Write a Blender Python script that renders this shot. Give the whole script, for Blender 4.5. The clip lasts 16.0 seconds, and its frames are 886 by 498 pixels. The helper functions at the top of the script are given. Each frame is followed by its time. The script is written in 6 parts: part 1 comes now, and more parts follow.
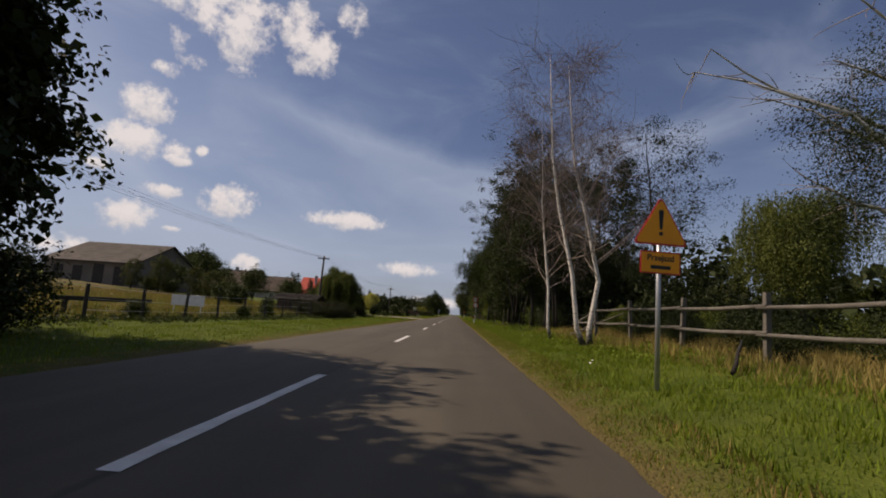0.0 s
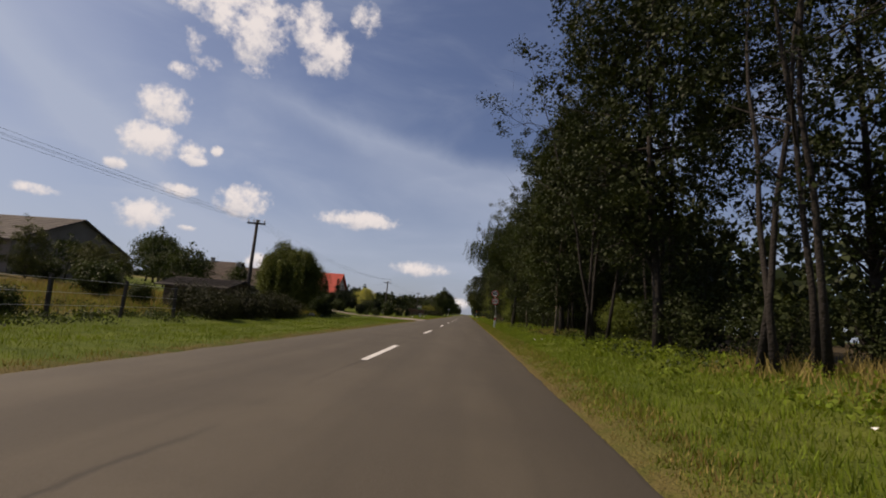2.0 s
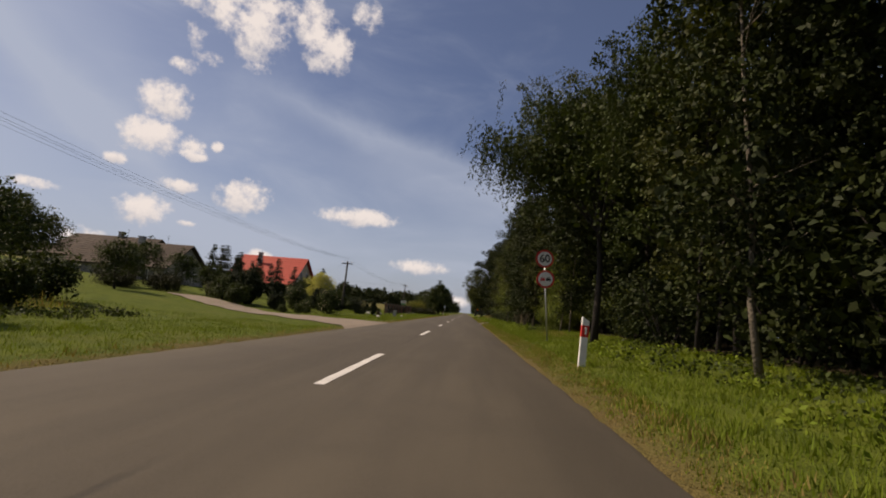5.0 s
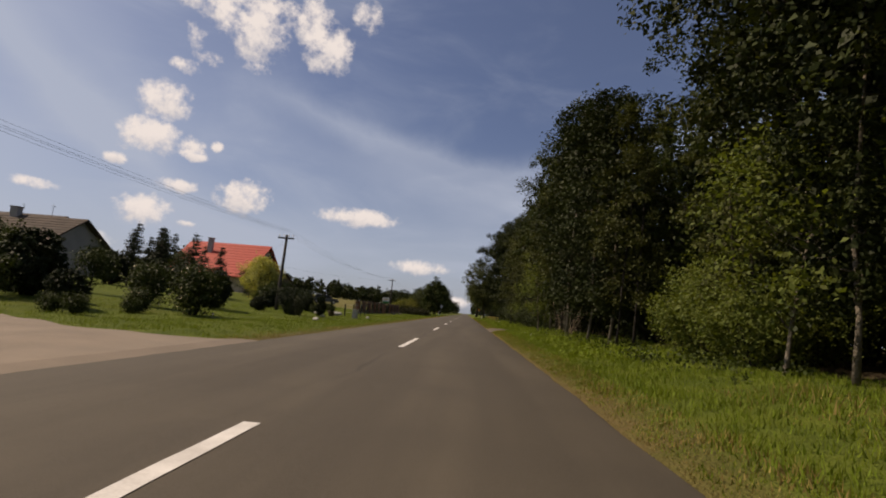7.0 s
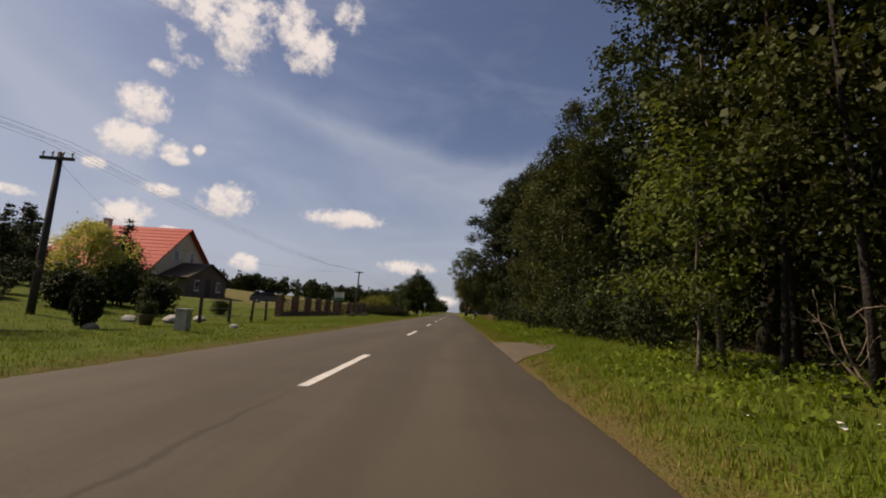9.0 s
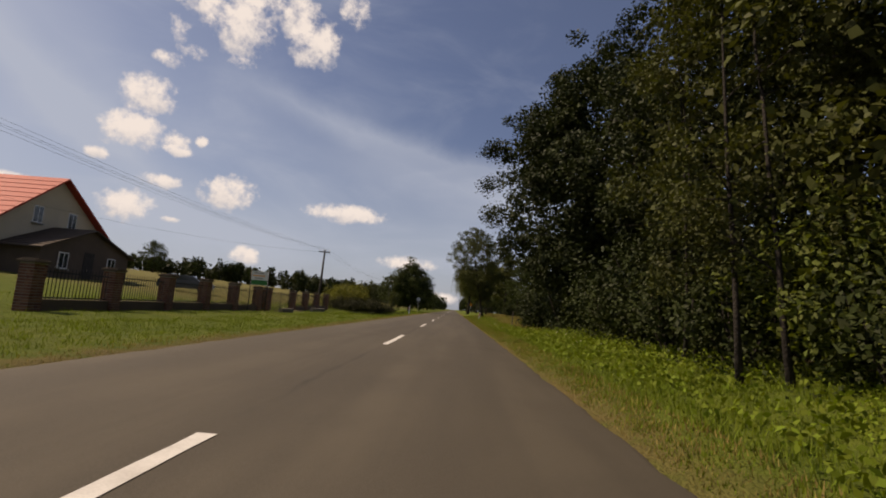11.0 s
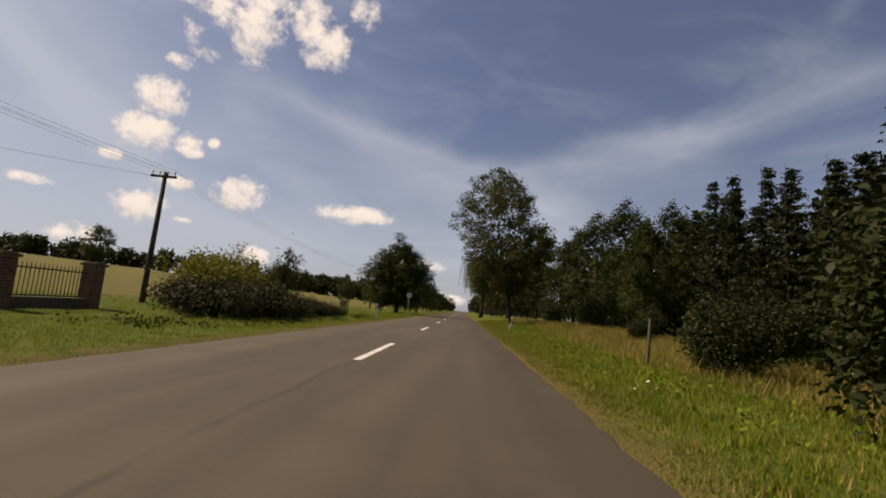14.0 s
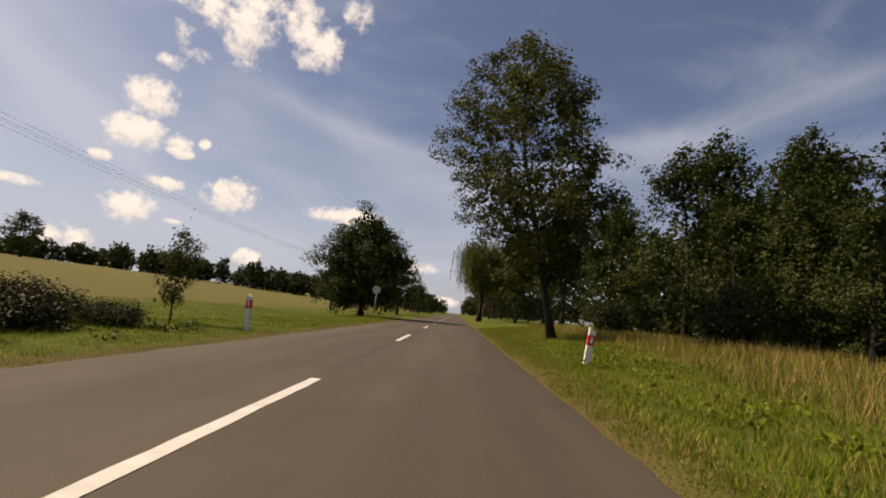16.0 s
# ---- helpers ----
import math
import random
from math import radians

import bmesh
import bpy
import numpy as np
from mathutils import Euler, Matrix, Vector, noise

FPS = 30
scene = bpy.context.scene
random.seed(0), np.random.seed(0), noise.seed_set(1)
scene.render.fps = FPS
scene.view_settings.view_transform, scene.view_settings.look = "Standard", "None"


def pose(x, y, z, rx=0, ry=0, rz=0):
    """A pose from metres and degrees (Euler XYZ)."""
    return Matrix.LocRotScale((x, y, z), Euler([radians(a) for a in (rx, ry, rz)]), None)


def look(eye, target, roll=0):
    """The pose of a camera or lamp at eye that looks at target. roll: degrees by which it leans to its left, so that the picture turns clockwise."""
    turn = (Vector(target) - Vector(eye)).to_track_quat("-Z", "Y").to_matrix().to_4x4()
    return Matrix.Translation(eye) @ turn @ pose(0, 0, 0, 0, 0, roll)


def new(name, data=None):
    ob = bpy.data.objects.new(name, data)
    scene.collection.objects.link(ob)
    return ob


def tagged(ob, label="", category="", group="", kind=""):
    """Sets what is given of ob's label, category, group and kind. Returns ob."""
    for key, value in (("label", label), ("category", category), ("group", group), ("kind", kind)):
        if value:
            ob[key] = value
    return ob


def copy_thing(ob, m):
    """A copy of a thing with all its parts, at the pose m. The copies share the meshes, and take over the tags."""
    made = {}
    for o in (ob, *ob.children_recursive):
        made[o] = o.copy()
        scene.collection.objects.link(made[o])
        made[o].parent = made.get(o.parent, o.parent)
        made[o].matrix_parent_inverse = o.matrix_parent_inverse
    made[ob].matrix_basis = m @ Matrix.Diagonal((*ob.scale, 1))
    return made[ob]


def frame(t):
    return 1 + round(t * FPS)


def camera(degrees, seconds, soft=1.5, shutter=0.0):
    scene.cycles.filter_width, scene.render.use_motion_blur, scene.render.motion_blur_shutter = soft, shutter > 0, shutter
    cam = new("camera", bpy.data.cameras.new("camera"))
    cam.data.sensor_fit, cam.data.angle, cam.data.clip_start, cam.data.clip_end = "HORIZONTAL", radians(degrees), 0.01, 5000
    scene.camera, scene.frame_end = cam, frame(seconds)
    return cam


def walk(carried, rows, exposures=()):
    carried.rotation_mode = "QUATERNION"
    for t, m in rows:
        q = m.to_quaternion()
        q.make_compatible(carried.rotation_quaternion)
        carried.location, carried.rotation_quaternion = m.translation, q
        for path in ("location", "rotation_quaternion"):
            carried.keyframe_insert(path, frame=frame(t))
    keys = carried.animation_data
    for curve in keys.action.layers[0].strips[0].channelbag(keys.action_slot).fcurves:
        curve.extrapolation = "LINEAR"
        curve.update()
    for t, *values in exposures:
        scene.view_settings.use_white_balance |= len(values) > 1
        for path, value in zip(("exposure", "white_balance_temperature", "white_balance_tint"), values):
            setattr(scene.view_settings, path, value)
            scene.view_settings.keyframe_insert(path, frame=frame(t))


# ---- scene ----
# camera and its way along the road (road runs along +y, crown line at x = -2)
EXPO, TINT = -0.05, 19
cam = camera(86.05, 16.0, soft=1.9)
walk(cam, [
    (0.0, pose(-0.240, 0.031, 0.927, 97.795, -3.762, 1.529)),
    (0.5, pose(-0.307, 4.258, 0.927, 97.772, -3.713, 2.437)),
    (1.0, pose(-0.268, 9.124, 0.927, 97.569, -6.610, 2.446)),
    (1.5, pose(-0.259, 13.261, 0.927, 97.808, -4.816, 1.545)),
    (2.0, pose(-0.225, 18.073, 0.927, 97.672, -4.140, 2.918)),
    (2.5, pose(-0.367, 22.751, 0.927, 97.439, -6.350, 2.436)),
    (3.0, pose(-0.455, 27.194, 0.927, 97.661, -4.771, 2.242)),
    (3.5, pose(-0.397, 31.673, 0.927, 97.690, -2.371, 2.506)),
    (4.0, pose(-0.405, 36.229, 0.927, 97.446, -4.555, 2.742)),
    (6.5, pose(-0.420, 58.549, 0.927, 97.532, -4.785, 2.785)),
    (7.0, pose(-0.497, 63.025, 0.927, 97.533, -4.799, 2.751)),
    (7.5, pose(-0.379, 67.416, 0.927, 97.547, -2.355, 1.029)),
    (8.0, pose(-0.401, 72.049, 0.927, 97.394, -4.364, 2.828)),
    (8.5, pose(-0.423, 76.224, 0.927, 97.609, -5.278, 1.783)),
    (9.0, pose(-0.339, 81.123, 0.927, 97.535, -3.372, 1.403)),
    (11.5, pose(-0.485, 103.953, 0.927, 97.182, -4.734, 1.296)),
    (12.0, pose(-0.464, 108.624, 0.927, 97.614, -3.651, 0.433)),
    (12.5, pose(-0.511, 113.216, 0.927, 97.655, -5.383, 2.740)),
    (13.0, pose(-0.455, 117.816, 0.927, 97.419, -4.758, 1.860)),
    (13.5, pose(-0.450, 121.959, 0.927, 97.827, -4.043, 0.363)),
    (14.0, pose(-0.361, 126.827, 0.927, 97.278, -4.982, 2.375)),
    (14.5, pose(-0.396, 131.214, 0.927, 97.039, -6.109, 2.191)),
    (15.0, pose(-0.326, 135.561, 0.927, 97.775, -4.915, 0.988)),
    (15.5, pose(-0.352, 140.116, 0.927, 97.657, -4.570, 2.946)),
    (16.0, pose(-0.390, 144.721, 0.927, 97.614, -4.932, 1.469)),
], exposures=[(0.0, EXPO - 0.15, 7280, TINT), (2.0, EXPO - 0.07, 7380, TINT), (4.0, EXPO - 0.03, 7630, TINT), (9.0, EXPO - 0.04, 7780, TINT), (12.0, EXPO + 0.04, 8230, TINT), (14.0, EXPO + 0.10, 8430, TINT), (16.0, EXPO + 0.25, 8530, TINT)])

# ---- world, sun, exposure ----
SUN_EL, SUN_AZ = 48.0, -84.0            # degrees; azimuth from +y towards +x


def nd(tree, kind, **kw):
    n = tree.nodes.new(kind)
    for k, v in kw.items():
        if k.startswith("i_"):
            n.inputs[k[2:].replace("_", " ")].default_value = v
        elif k == "operation":
            n.operation = v
        elif k == "blend_type":
            n.blend_type = v
        elif k == "data_type":
            n.data_type = v
    return n


def mth(tree, op, a, b=None, c=None, clamp=False):
    n = tree.nodes.new("ShaderNodeMath")
    n.operation, n.use_clamp = op, clamp
    for k, v in enumerate((a, b, c)):
        if v is None:
            continue
        if isinstance(v, (int, float)):
            n.inputs[k].default_value = v
        else:
            tree.links.new(v, n.inputs[k])
    return n.outputs[0]


def mixc(tree, fac, a, b, blend="MIX"):
    n = tree.nodes.new("ShaderNodeMix")
    n.data_type, n.blend_type = "RGBA", blend
    for sock, v in ((n.inputs[0], fac), (n.inputs[6], a), (n.inputs[7], b)):
        if isinstance(v, (int, float)):
            sock.default_value = v
        elif isinstance(v, tuple):
            sock.default_value = (*v[:3], 1.0)
        else:
            tree.links.new(v, sock)
    return n.outputs[2]


def ramp(tree, v, a, b):
    """Smooth step of v from a to b."""
    n = tree.nodes.new("ShaderNodeMapRange")
    n.interpolation_type = "SMOOTHSTEP"
    tree.links.new(v, n.inputs[0])
    n.inputs[1].default_value, n.inputs[2].default_value = a, b
    return n.outputs[0]


def noise_tex(tree, vec, scale, detail=4.0, rough=0.55, dist=0.0):
    n = tree.nodes.new("ShaderNodeTexNoise")
    n.inputs["Scale"].default_value, n.inputs["Detail"].default_value = scale, detail
    n.inputs["Roughness"].default_value, n.inputs["Distortion"].default_value = rough, dist
    if vec is not None:
        tree.links.new(vec, n.inputs["Vector"])
    return n.outputs["Fac"]


# clouds: azimuth, elevation, half width, half height (degrees)
CLOUDS = [(-28.1, 28.3, 3.3, 3.2), (-30.8, 31.0, 6.8, 1.9), (-31.2, 29.2, 2.8, 2.0), (-35.5, 29.3, 3.0, 1.2, 0.6), (-21.4, 30.3, 2.4, 2.5), (-19.4, 28.2, 2.7, 2.9), (-33.6, 26.0, 2.0, 1.8, 0.3), (-34.6, 22.9, 2.0, 0.9, 0.4), (-32.4, 24.4, 2.0, 1.2, 0.2), (-27.6, 24.5, 2.0, 0.9, 0.35), (-35.8, 19.0, 2.6, 2.1),
          (-36.5, 15.1, 3.1, 2.1), (-32.8, 14.9, 1.6, 1.3), (-30.3, 15.5, 0.7, 0.7), (-39.2, 12.4, 1.3, 0.6), (-44.9, 8.5, 2.0, 0.7), (-36.5, 7.9, 2.7, 1.8),
          (-33.3, 10.8, 2.2, 0.8), (-26.8, 10.8, 3.1, 2.0), (-13.7, 10.2, 5.4, 1.2), (-6.2, 5.0, 4.0, 1.0), (-24.6, 4.1, 1.9, 1.1), (-15.4, 32.0, 2.4, 2.4, 0.3),
          (-32.3, 14.1, 1.5, 0.6), (-32.1, 7.0, 1.2, 0.4), (-41.0, 4.0, 2.6, 1.3), (-2.5, 1.2, 4.0, 0.8), (-49.5, 6.5, 2.5, 1.2)]
# long thin veils: from azimuth, elevation to azimuth, elevation, half breadth, strength
VEILS = [(-62.0, 29.5, -36.5, 12.4, 2.3, 0.60), (-58.0, 30.5, -40.0, 20.0, 4.0, 0.30), (-56.0, 10.0, -40.0, 17.0, 4.0, 0.20), (-25.0, 22.0, 3.0, 17.4, 1.5, 0.38), (-30.0, 20.0, -2.0, 13.0, 5.0, 0.22), (-12.0, 18.0, 14.0, 11.0, 3.0, 0.40), (5.0, 17.0, 42.0, 24.0, 2.0, 0.34), (2.0, 12.0, 26.0, 20.0, 3.5, 0.22), (-34.0, 7.0, 12.0, 6.0, 4.0, 0.28)]


world = bpy.data.worlds.new("sky")
scene.world = world
world.use_nodes = True
wt = world.node_tree
wt.nodes.clear()
sky = wt.nodes.new("ShaderNodeTexSky")
sky.sky_type, sky.sun_disc = "NISHITA", False
sky.sun_elevation, sky.sun_rotation = radians(SUN_EL), radians(SUN_AZ)
sky.air_density, sky.dust_density, sky.ozone_density = 1.0, 1.2, 3.0
co = wt.nodes.new("ShaderNodeTexCoord").outputs["Generated"]
sep = wt.nodes.new("ShaderNodeSeparateXYZ")
wt.links.new(co, sep.inputs[0])
az = mth(wt, "MULTIPLY", mth(wt, "ARCTAN2", sep.outputs[0], sep.outputs[1]), 57.29578)
el = mth(wt, "MULTIPLY", mth(wt, "ARCSINE", sep.outputs[2]), 57.29578)
n1 = noise_tex(wt, co, 19.0, 6.0, 0.6)
n2 = noise_tex(wt, co, 62.0, 5.0, 0.6)
puff = mth(wt, "ADD", mth(wt, "MULTIPLY", mth(wt, "SUBTRACT", n1, 0.5), 3.0), mth(wt, "MULTIPLY", mth(wt, "SUBTRACT", n2, 0.5), 1.7))
total, shade = None, None
for a0, e0, ra, re, *thick in CLOUDS:
    u = mth(wt, "MULTIPLY", mth(wt, "SUBTRACT", az, a0), math.cos(radians(e0)) / ra)
    v = mth(wt, "MULTIPLY", mth(wt, "SUBTRACT", el, e0), 1.0 / re)
    field = mth(wt, "SUBTRACT", thick[0] if thick else 1.0, mth(wt, "ADD", mth(wt, "MULTIPLY", u, u), mth(wt, "MULTIPLY", v, v)))
    low = mth(wt, "MULTIPLY", mth(wt, "ADD", v, 1.0, clamp=False), ramp(wt, field, -0.6, 0.2))
    total = field if total is None else mth(wt, "MAXIMUM", total, field)
    shade = low if shade is None else mth(wt, "MAXIMUM", shade, low)
cov = ramp(wt, mth(wt, "ADD", total, puff), -0.12, 1.0)
# thin streaks of high cloud all over, drawn out towards the vanishing point of the road
strm = wt.nodes.new("ShaderNodeMapping")
strm.inputs["Scale"].default_value = (1.0, 0.35, 2.6)
strm.inputs["Rotation"].default_value = (0.0, radians(-28), 0.0)
wt.links.new(co, strm.inputs["Vector"])
thin = ramp(wt, noise_tex(wt, strm.outputs[0], 3.2, 7.0, 0.55, 0.6), 0.42, 0.78)
lowhaze = ramp(wt, el, 22.0, 0.0)
for a0, e0, a1, e1, br, st in VEILS:
    ln = math.hypot(a1 - a0, e1 - e0)
    dx, dy = (a1 - a0) / ln, (e1 - e0) / ln
    across = mth(wt, "ADD", mth(wt, "MULTIPLY", mth(wt, "SUBTRACT", az, a0), -dy), mth(wt, "MULTIPLY", mth(wt, "SUBTRACT", el, e0), dx))
    along = mth(wt, "ADD", mth(wt, "MULTIPLY", mth(wt, "SUBTRACT", az, a0), dx), mth(wt, "MULTIPLY", mth(wt, "SUBTRACT", el, e0), dy))
    across = mth(wt, "ADD", across, mth(wt, "MULTIPLY", mth(wt, "SUBTRACT", noise_tex(wt, co, 4.0, 6.0, 0.6), 0.5), 5.0))
    w = mth(wt, "MULTIPLY", ramp(wt, mth(wt, "ABSOLUTE", across), br * 1.7, -br * 0.6), mth(wt, "MULTIPLY", ramp(wt, along, -8.0, 4.0), ramp(wt, along, ln + 8.0, ln - 4.0)))
    thin = mth(wt, "ADD", thin, mth(wt, "MULTIPLY", w, st / 0.30))
leftveil = mth(wt, "MULTIPLY", ramp(wt, az, -5.0, -60.0), 0.34)
veil = mth(wt, "MINIMUM", mth(wt, "ADD", mth(wt, "MULTIPLY", thin, 0.30), mth(wt, "ADD", mth(wt, "MULTIPLY", lowhaze, 0.42), mth(wt, "ADD", leftveil, 0.05))), 0.85)
# scattered cumulus outside the view, as the rest of the sky has them
behind = ramp(wt, mth(wt, "ABSOLUTE", az), 62.0, 80.0)
far_cov = mth(wt, "MULTIPLY", ramp(wt, noise_tex(wt, co, 5.0, 6.0, 0.6), 0.56, 0.66), behind)
cov = mth(wt, "MAXIMUM", cov, far_cov)
CLOUD_LIGHT = 11.5
skyc = mixc(wt, 1.0, sky.outputs[0], (0.86, 0.93, 1.12), "MULTIPLY")
veiled = mixc(wt, veil, skyc, (0.475 * CLOUD_LIGHT, 0.60 * CLOUD_LIGHT, 0.80 * CLOUD_LIGHT))
body = mixc(wt, ramp(wt, mth(wt, "ADD", shade, mth(wt, "MULTIPLY", mth(wt, "SUBTRACT", n2, 0.5), 1.6)), 0.1, 1.3), (0.70 * CLOUD_LIGHT, 0.745 * CLOUD_LIGHT, 0.82 * CLOUD_LIGHT), (0.93 * CLOUD_LIGHT, 0.95 * CLOUD_LIGHT, 0.98 * CLOUD_LIGHT))
full = mixc(wt, cov, veiled, body)
bg = wt.nodes.new("ShaderNodeBackground")
bg.inputs["Strength"].default_value = 0.075
wt.links.new(full, bg.inputs["Color"])
wo = wt.nodes.new("ShaderNodeOutputWorld")
wt.links.new(bg.outputs[0], wo.inputs["Surface"])

sun_data = bpy.data.lights.new("sun", "SUN")
sun_data.energy, sun_data.angle, sun_data.color = 5.0, radians(0.53), (1.0, 0.915, 0.775)
sun = new("sun", sun_data)
sd = Vector((math.sin(radians(SUN_AZ)) * math.cos(radians(SUN_EL)), math.cos(radians(SUN_AZ)) * math.cos(radians(SUN_EL)), math.sin(radians(SUN_EL))))
sun.matrix_world = look(sd * 100, (0, 0, 0))


# ---- materials ----
def material(name, col, col2=None, rough=0.8, scale=4.0, fine=60.0, bump=0.3, metal=0.0, spread=0.25, island=0.0, translucent=0.0, spec=0.3, rand=0.0, bdist=0.02):
    """A surface with two scales of variation and relief; island: variation from piece to piece."""
    m = bpy.data.materials.new(name)
    m.use_nodes = True
    t = m.node_tree
    b = t.nodes["Principled BSDF"]
    vec = t.nodes.new("ShaderNodeTexCoord").outputs["Object"]
    big, small = noise_tex(t, vec, scale, 5.0), noise_tex(t, vec, fine, 3.0)
    col2 = col2 or tuple(c * 0.6 for c in col)
    fac = ramp(t, mth(t, "ADD", mth(t, "MULTIPLY", big, 0.7), mth(t, "MULTIPLY", small, 0.3)), 0.5 - spread, 0.5 + spread)
    c = mixc(t, fac, col2, col)
    if island or rand:
        r = t.nodes.new("ShaderNodeNewGeometry").outputs["Random Per Island"] if island else t.nodes.new("ShaderNodeObjectInfo").outputs["Random"]
        hs = t.nodes.new("ShaderNodeHueSaturation")
        k = island or rand
        t.links.new(mth(t, "ADD", mth(t, "MULTIPLY", r, 0.04 * k), 0.5 - 0.02 * k), hs.inputs["Hue"])
        t.links.new(mth(t, "ADD", mth(t, "MULTIPLY", r, 0.9 * k), 1.0 - 0.45 * k), hs.inputs["Value"])
        t.links.new(c, hs.inputs["Color"])
        c = hs.outputs[0]
    t.links.new(c, b.inputs["Base Color"])
    b.inputs["Roughness"].default_value, b.inputs["Metallic"].default_value = rough, metal
    b.inputs["Specular IOR Level"].default_value = spec
    if bump:
        bp = t.nodes.new("ShaderNodeBump")
        bp.inputs["Strength"].default_value, bp.inputs["Distance"].default_value = bump, bdist
        t.links.new(mth(t, "ADD", mth(t, "MULTIPLY", big, 0.4), small), bp.inputs["Height"])
        t.links.new(bp.outputs[0], b.inputs["Normal"])
    if translucent:
        tr = t.nodes.new("ShaderNodeBsdfTranslucent")
        t.links.new(mixc(t, 1.0, c, (1.25, 1.25, 0.55), "MULTIPLY"), tr.inputs["Color"])
        mx = t.nodes.new("ShaderNodeMixShader")
        mx.inputs[0].default_value = translucent
        t.links.new(b.outputs[0], mx.inputs[1])
        t.links.new(tr.outputs[0], mx.inputs[2])
        t.links.new(mx.outputs[0], t.nodes["Material Output"].inputs["Surface"])
    return m


def leafmat(name, col, col2, tr=0.35):
    return material(name, col, col2, rough=0.6, scale=0.6, fine=3.0, bump=0, island=0.5, translucent=tr, spec=0.12, spread=0.2)


M_LEAF = leafmat("leaf_green", (0.050, 0.066, 0.015), (0.020, 0.029, 0.008), 0.17)
M_LEAF_OAK = leafmat("leaf_dark_green", (0.036, 0.046, 0.012), (0.013, 0.019, 0.006), 0.13)
M_LEAF_BROWN = leafmat("leaf_olive_brown", (0.074, 0.082, 0.022), (0.038, 0.043, 0.014), 0.22)
M_LEAF_LIGHT = leafmat("leaf_light_green", (0.125, 0.145, 0.032), (0.072, 0.095, 0.022))
M_LEAF_YELLOW = leafmat("leaf_yellow", (0.46, 0.43, 0.14), (0.30, 0.30, 0.09))
M_LEAF_WILLOW = leafmat("leaf_willow", (0.125, 0.140, 0.038), (0.066, 0.084, 0.022), 0.2)
M_LEAF_MAPLE = leafmat("leaf_maple_dark", (0.034, 0.044, 0.012), (0.014, 0.020, 0.007), 0.12)
# olive-brown leaves, coloured darker for the shaded side of hedge and shrubs
M_LEAF_BRAMBLE_SHADED = leafmat("leaf_bramble_shaded", (0.040, 0.041, 0.012), (0.014, 0.016, 0.006), 0.08)
M_LEAF_ELDER = leafmat("leaf_elder_yellow", (0.20, 0.19, 0.035), (0.12, 0.125, 0.025), 0.25)
M_NEEDLE = leafmat("needle_green", (0.026, 0.036, 0.012), (0.010, 0.016, 0.006), 0.08)
M_LIMB = material("limb_pale_brown", (0.36, 0.30, 0.25), (0.17, 0.13, 0.11), rough=0.9, scale=3.0, fine=20.0, bump=0.2)
M_TWIG = material("twig_brown", (0.17, 0.13, 0.12), (0.10, 0.075, 0.07), rough=0.9, bump=0)
M_FLOWER = material("flower_pale", (0.72, 0.66, 0.45), (0.55, 0.45, 0.3), rough=0.8, bump=0)
M_BARK = material("bark_dark", (0.034, 0.028, 0.023), (0.016, 0.013, 0.011), rough=0.95, scale=2.0, fine=22.0, bump=0.9, bdist=0.04)
M_BARK_PALE = material("bark_grey", (0.20, 0.17, 0.125), (0.09, 0.075, 0.06), rough=0.95, scale=2.0, fine=22.0, bump=0.9, bdist=0.04)
M_WOOD = material("weathered_wood", (0.165, 0.148, 0.122), (0.08, 0.07, 0.058), rough=0.9, scale=3.0, fine=45.0, bump=0.6)
M_WOOD_DARK = material("tarred_wood", (0.055, 0.048, 0.042), (0.028, 0.024, 0.022), rough=0.85, scale=3.0, fine=45.0, bump=0.5)
M_STEEL = material("galvanised_steel", (0.42, 0.43, 0.44), (0.30, 0.31, 0.32), rough=0.45, metal=0.7, bump=0.1)
M_IRON = material("black_iron", (0.03, 0.028, 0.028), (0.018, 0.017, 0.017), rough=0.5, metal=0.4, bump=0.1)
M_CONCRETE = material("concrete", (0.36, 0.34, 0.30), (0.24, 0.225, 0.20), rough=0.95, scale=1.5, fine=40.0, bump=0.4)
M_PAINT_WHITE = material("white_paint", (0.78, 0.77, 0.74), (0.60, 0.58, 0.54), rough=0.6, bump=0.1)
M_RED = material("red_reflective", (0.58, 0.035, 0.030), (0.50, 0.03, 0.028), rough=0.4, bump=0)
M_ORANGE = material("orange_reflective", (0.92, 0.36, 0.010), (0.85, 0.30, 0.010), rough=0.45, bump=0)
M_SIGN_WHITE = material("sign_white", (0.78, 0.76, 0.72), (0.68, 0.66, 0.62), rough=0.45, bump=0)
M_BLACK = material("sign_black", (0.015, 0.015, 0.015), (0.02, 0.02, 0.02), rough=0.5, bump=0)
M_GREEN_BOARD = material("board_green", (0.03, 0.20, 0.05), (0.025, 0.15, 0.04), rough=0.5, bump=0)
M_BRICK = material("brick", (0.20, 0.085, 0.055), (0.11, 0.05, 0.035), rough=0.9, scale=6.0, fine=50.0, bump=0.5, rand=0.7)
M_MORTAR = material("mortar", (0.28, 0.25, 0.22), (0.20, 0.18, 0.16), rough=0.95, bump=0.4)
M_TILE = material("roof_tile_red", (0.43, 0.062, 0.036), (0.33, 0.048, 0.030), rough=0.7, scale=2.0, fine=30.0, bump=0.2)
M_ROOF_GREY = material("roof_sheet_grey_brown", (0.105, 0.088, 0.072), (0.06, 0.05, 0.042), rough=0.9, scale=0.8, fine=12.0, bump=0.2)
M_ROOF_BROWN = material("roof_brown", (0.085, 0.062, 0.046), (0.05, 0.038, 0.03), rough=0.9, scale=1.0, fine=15.0, bump=0.2)
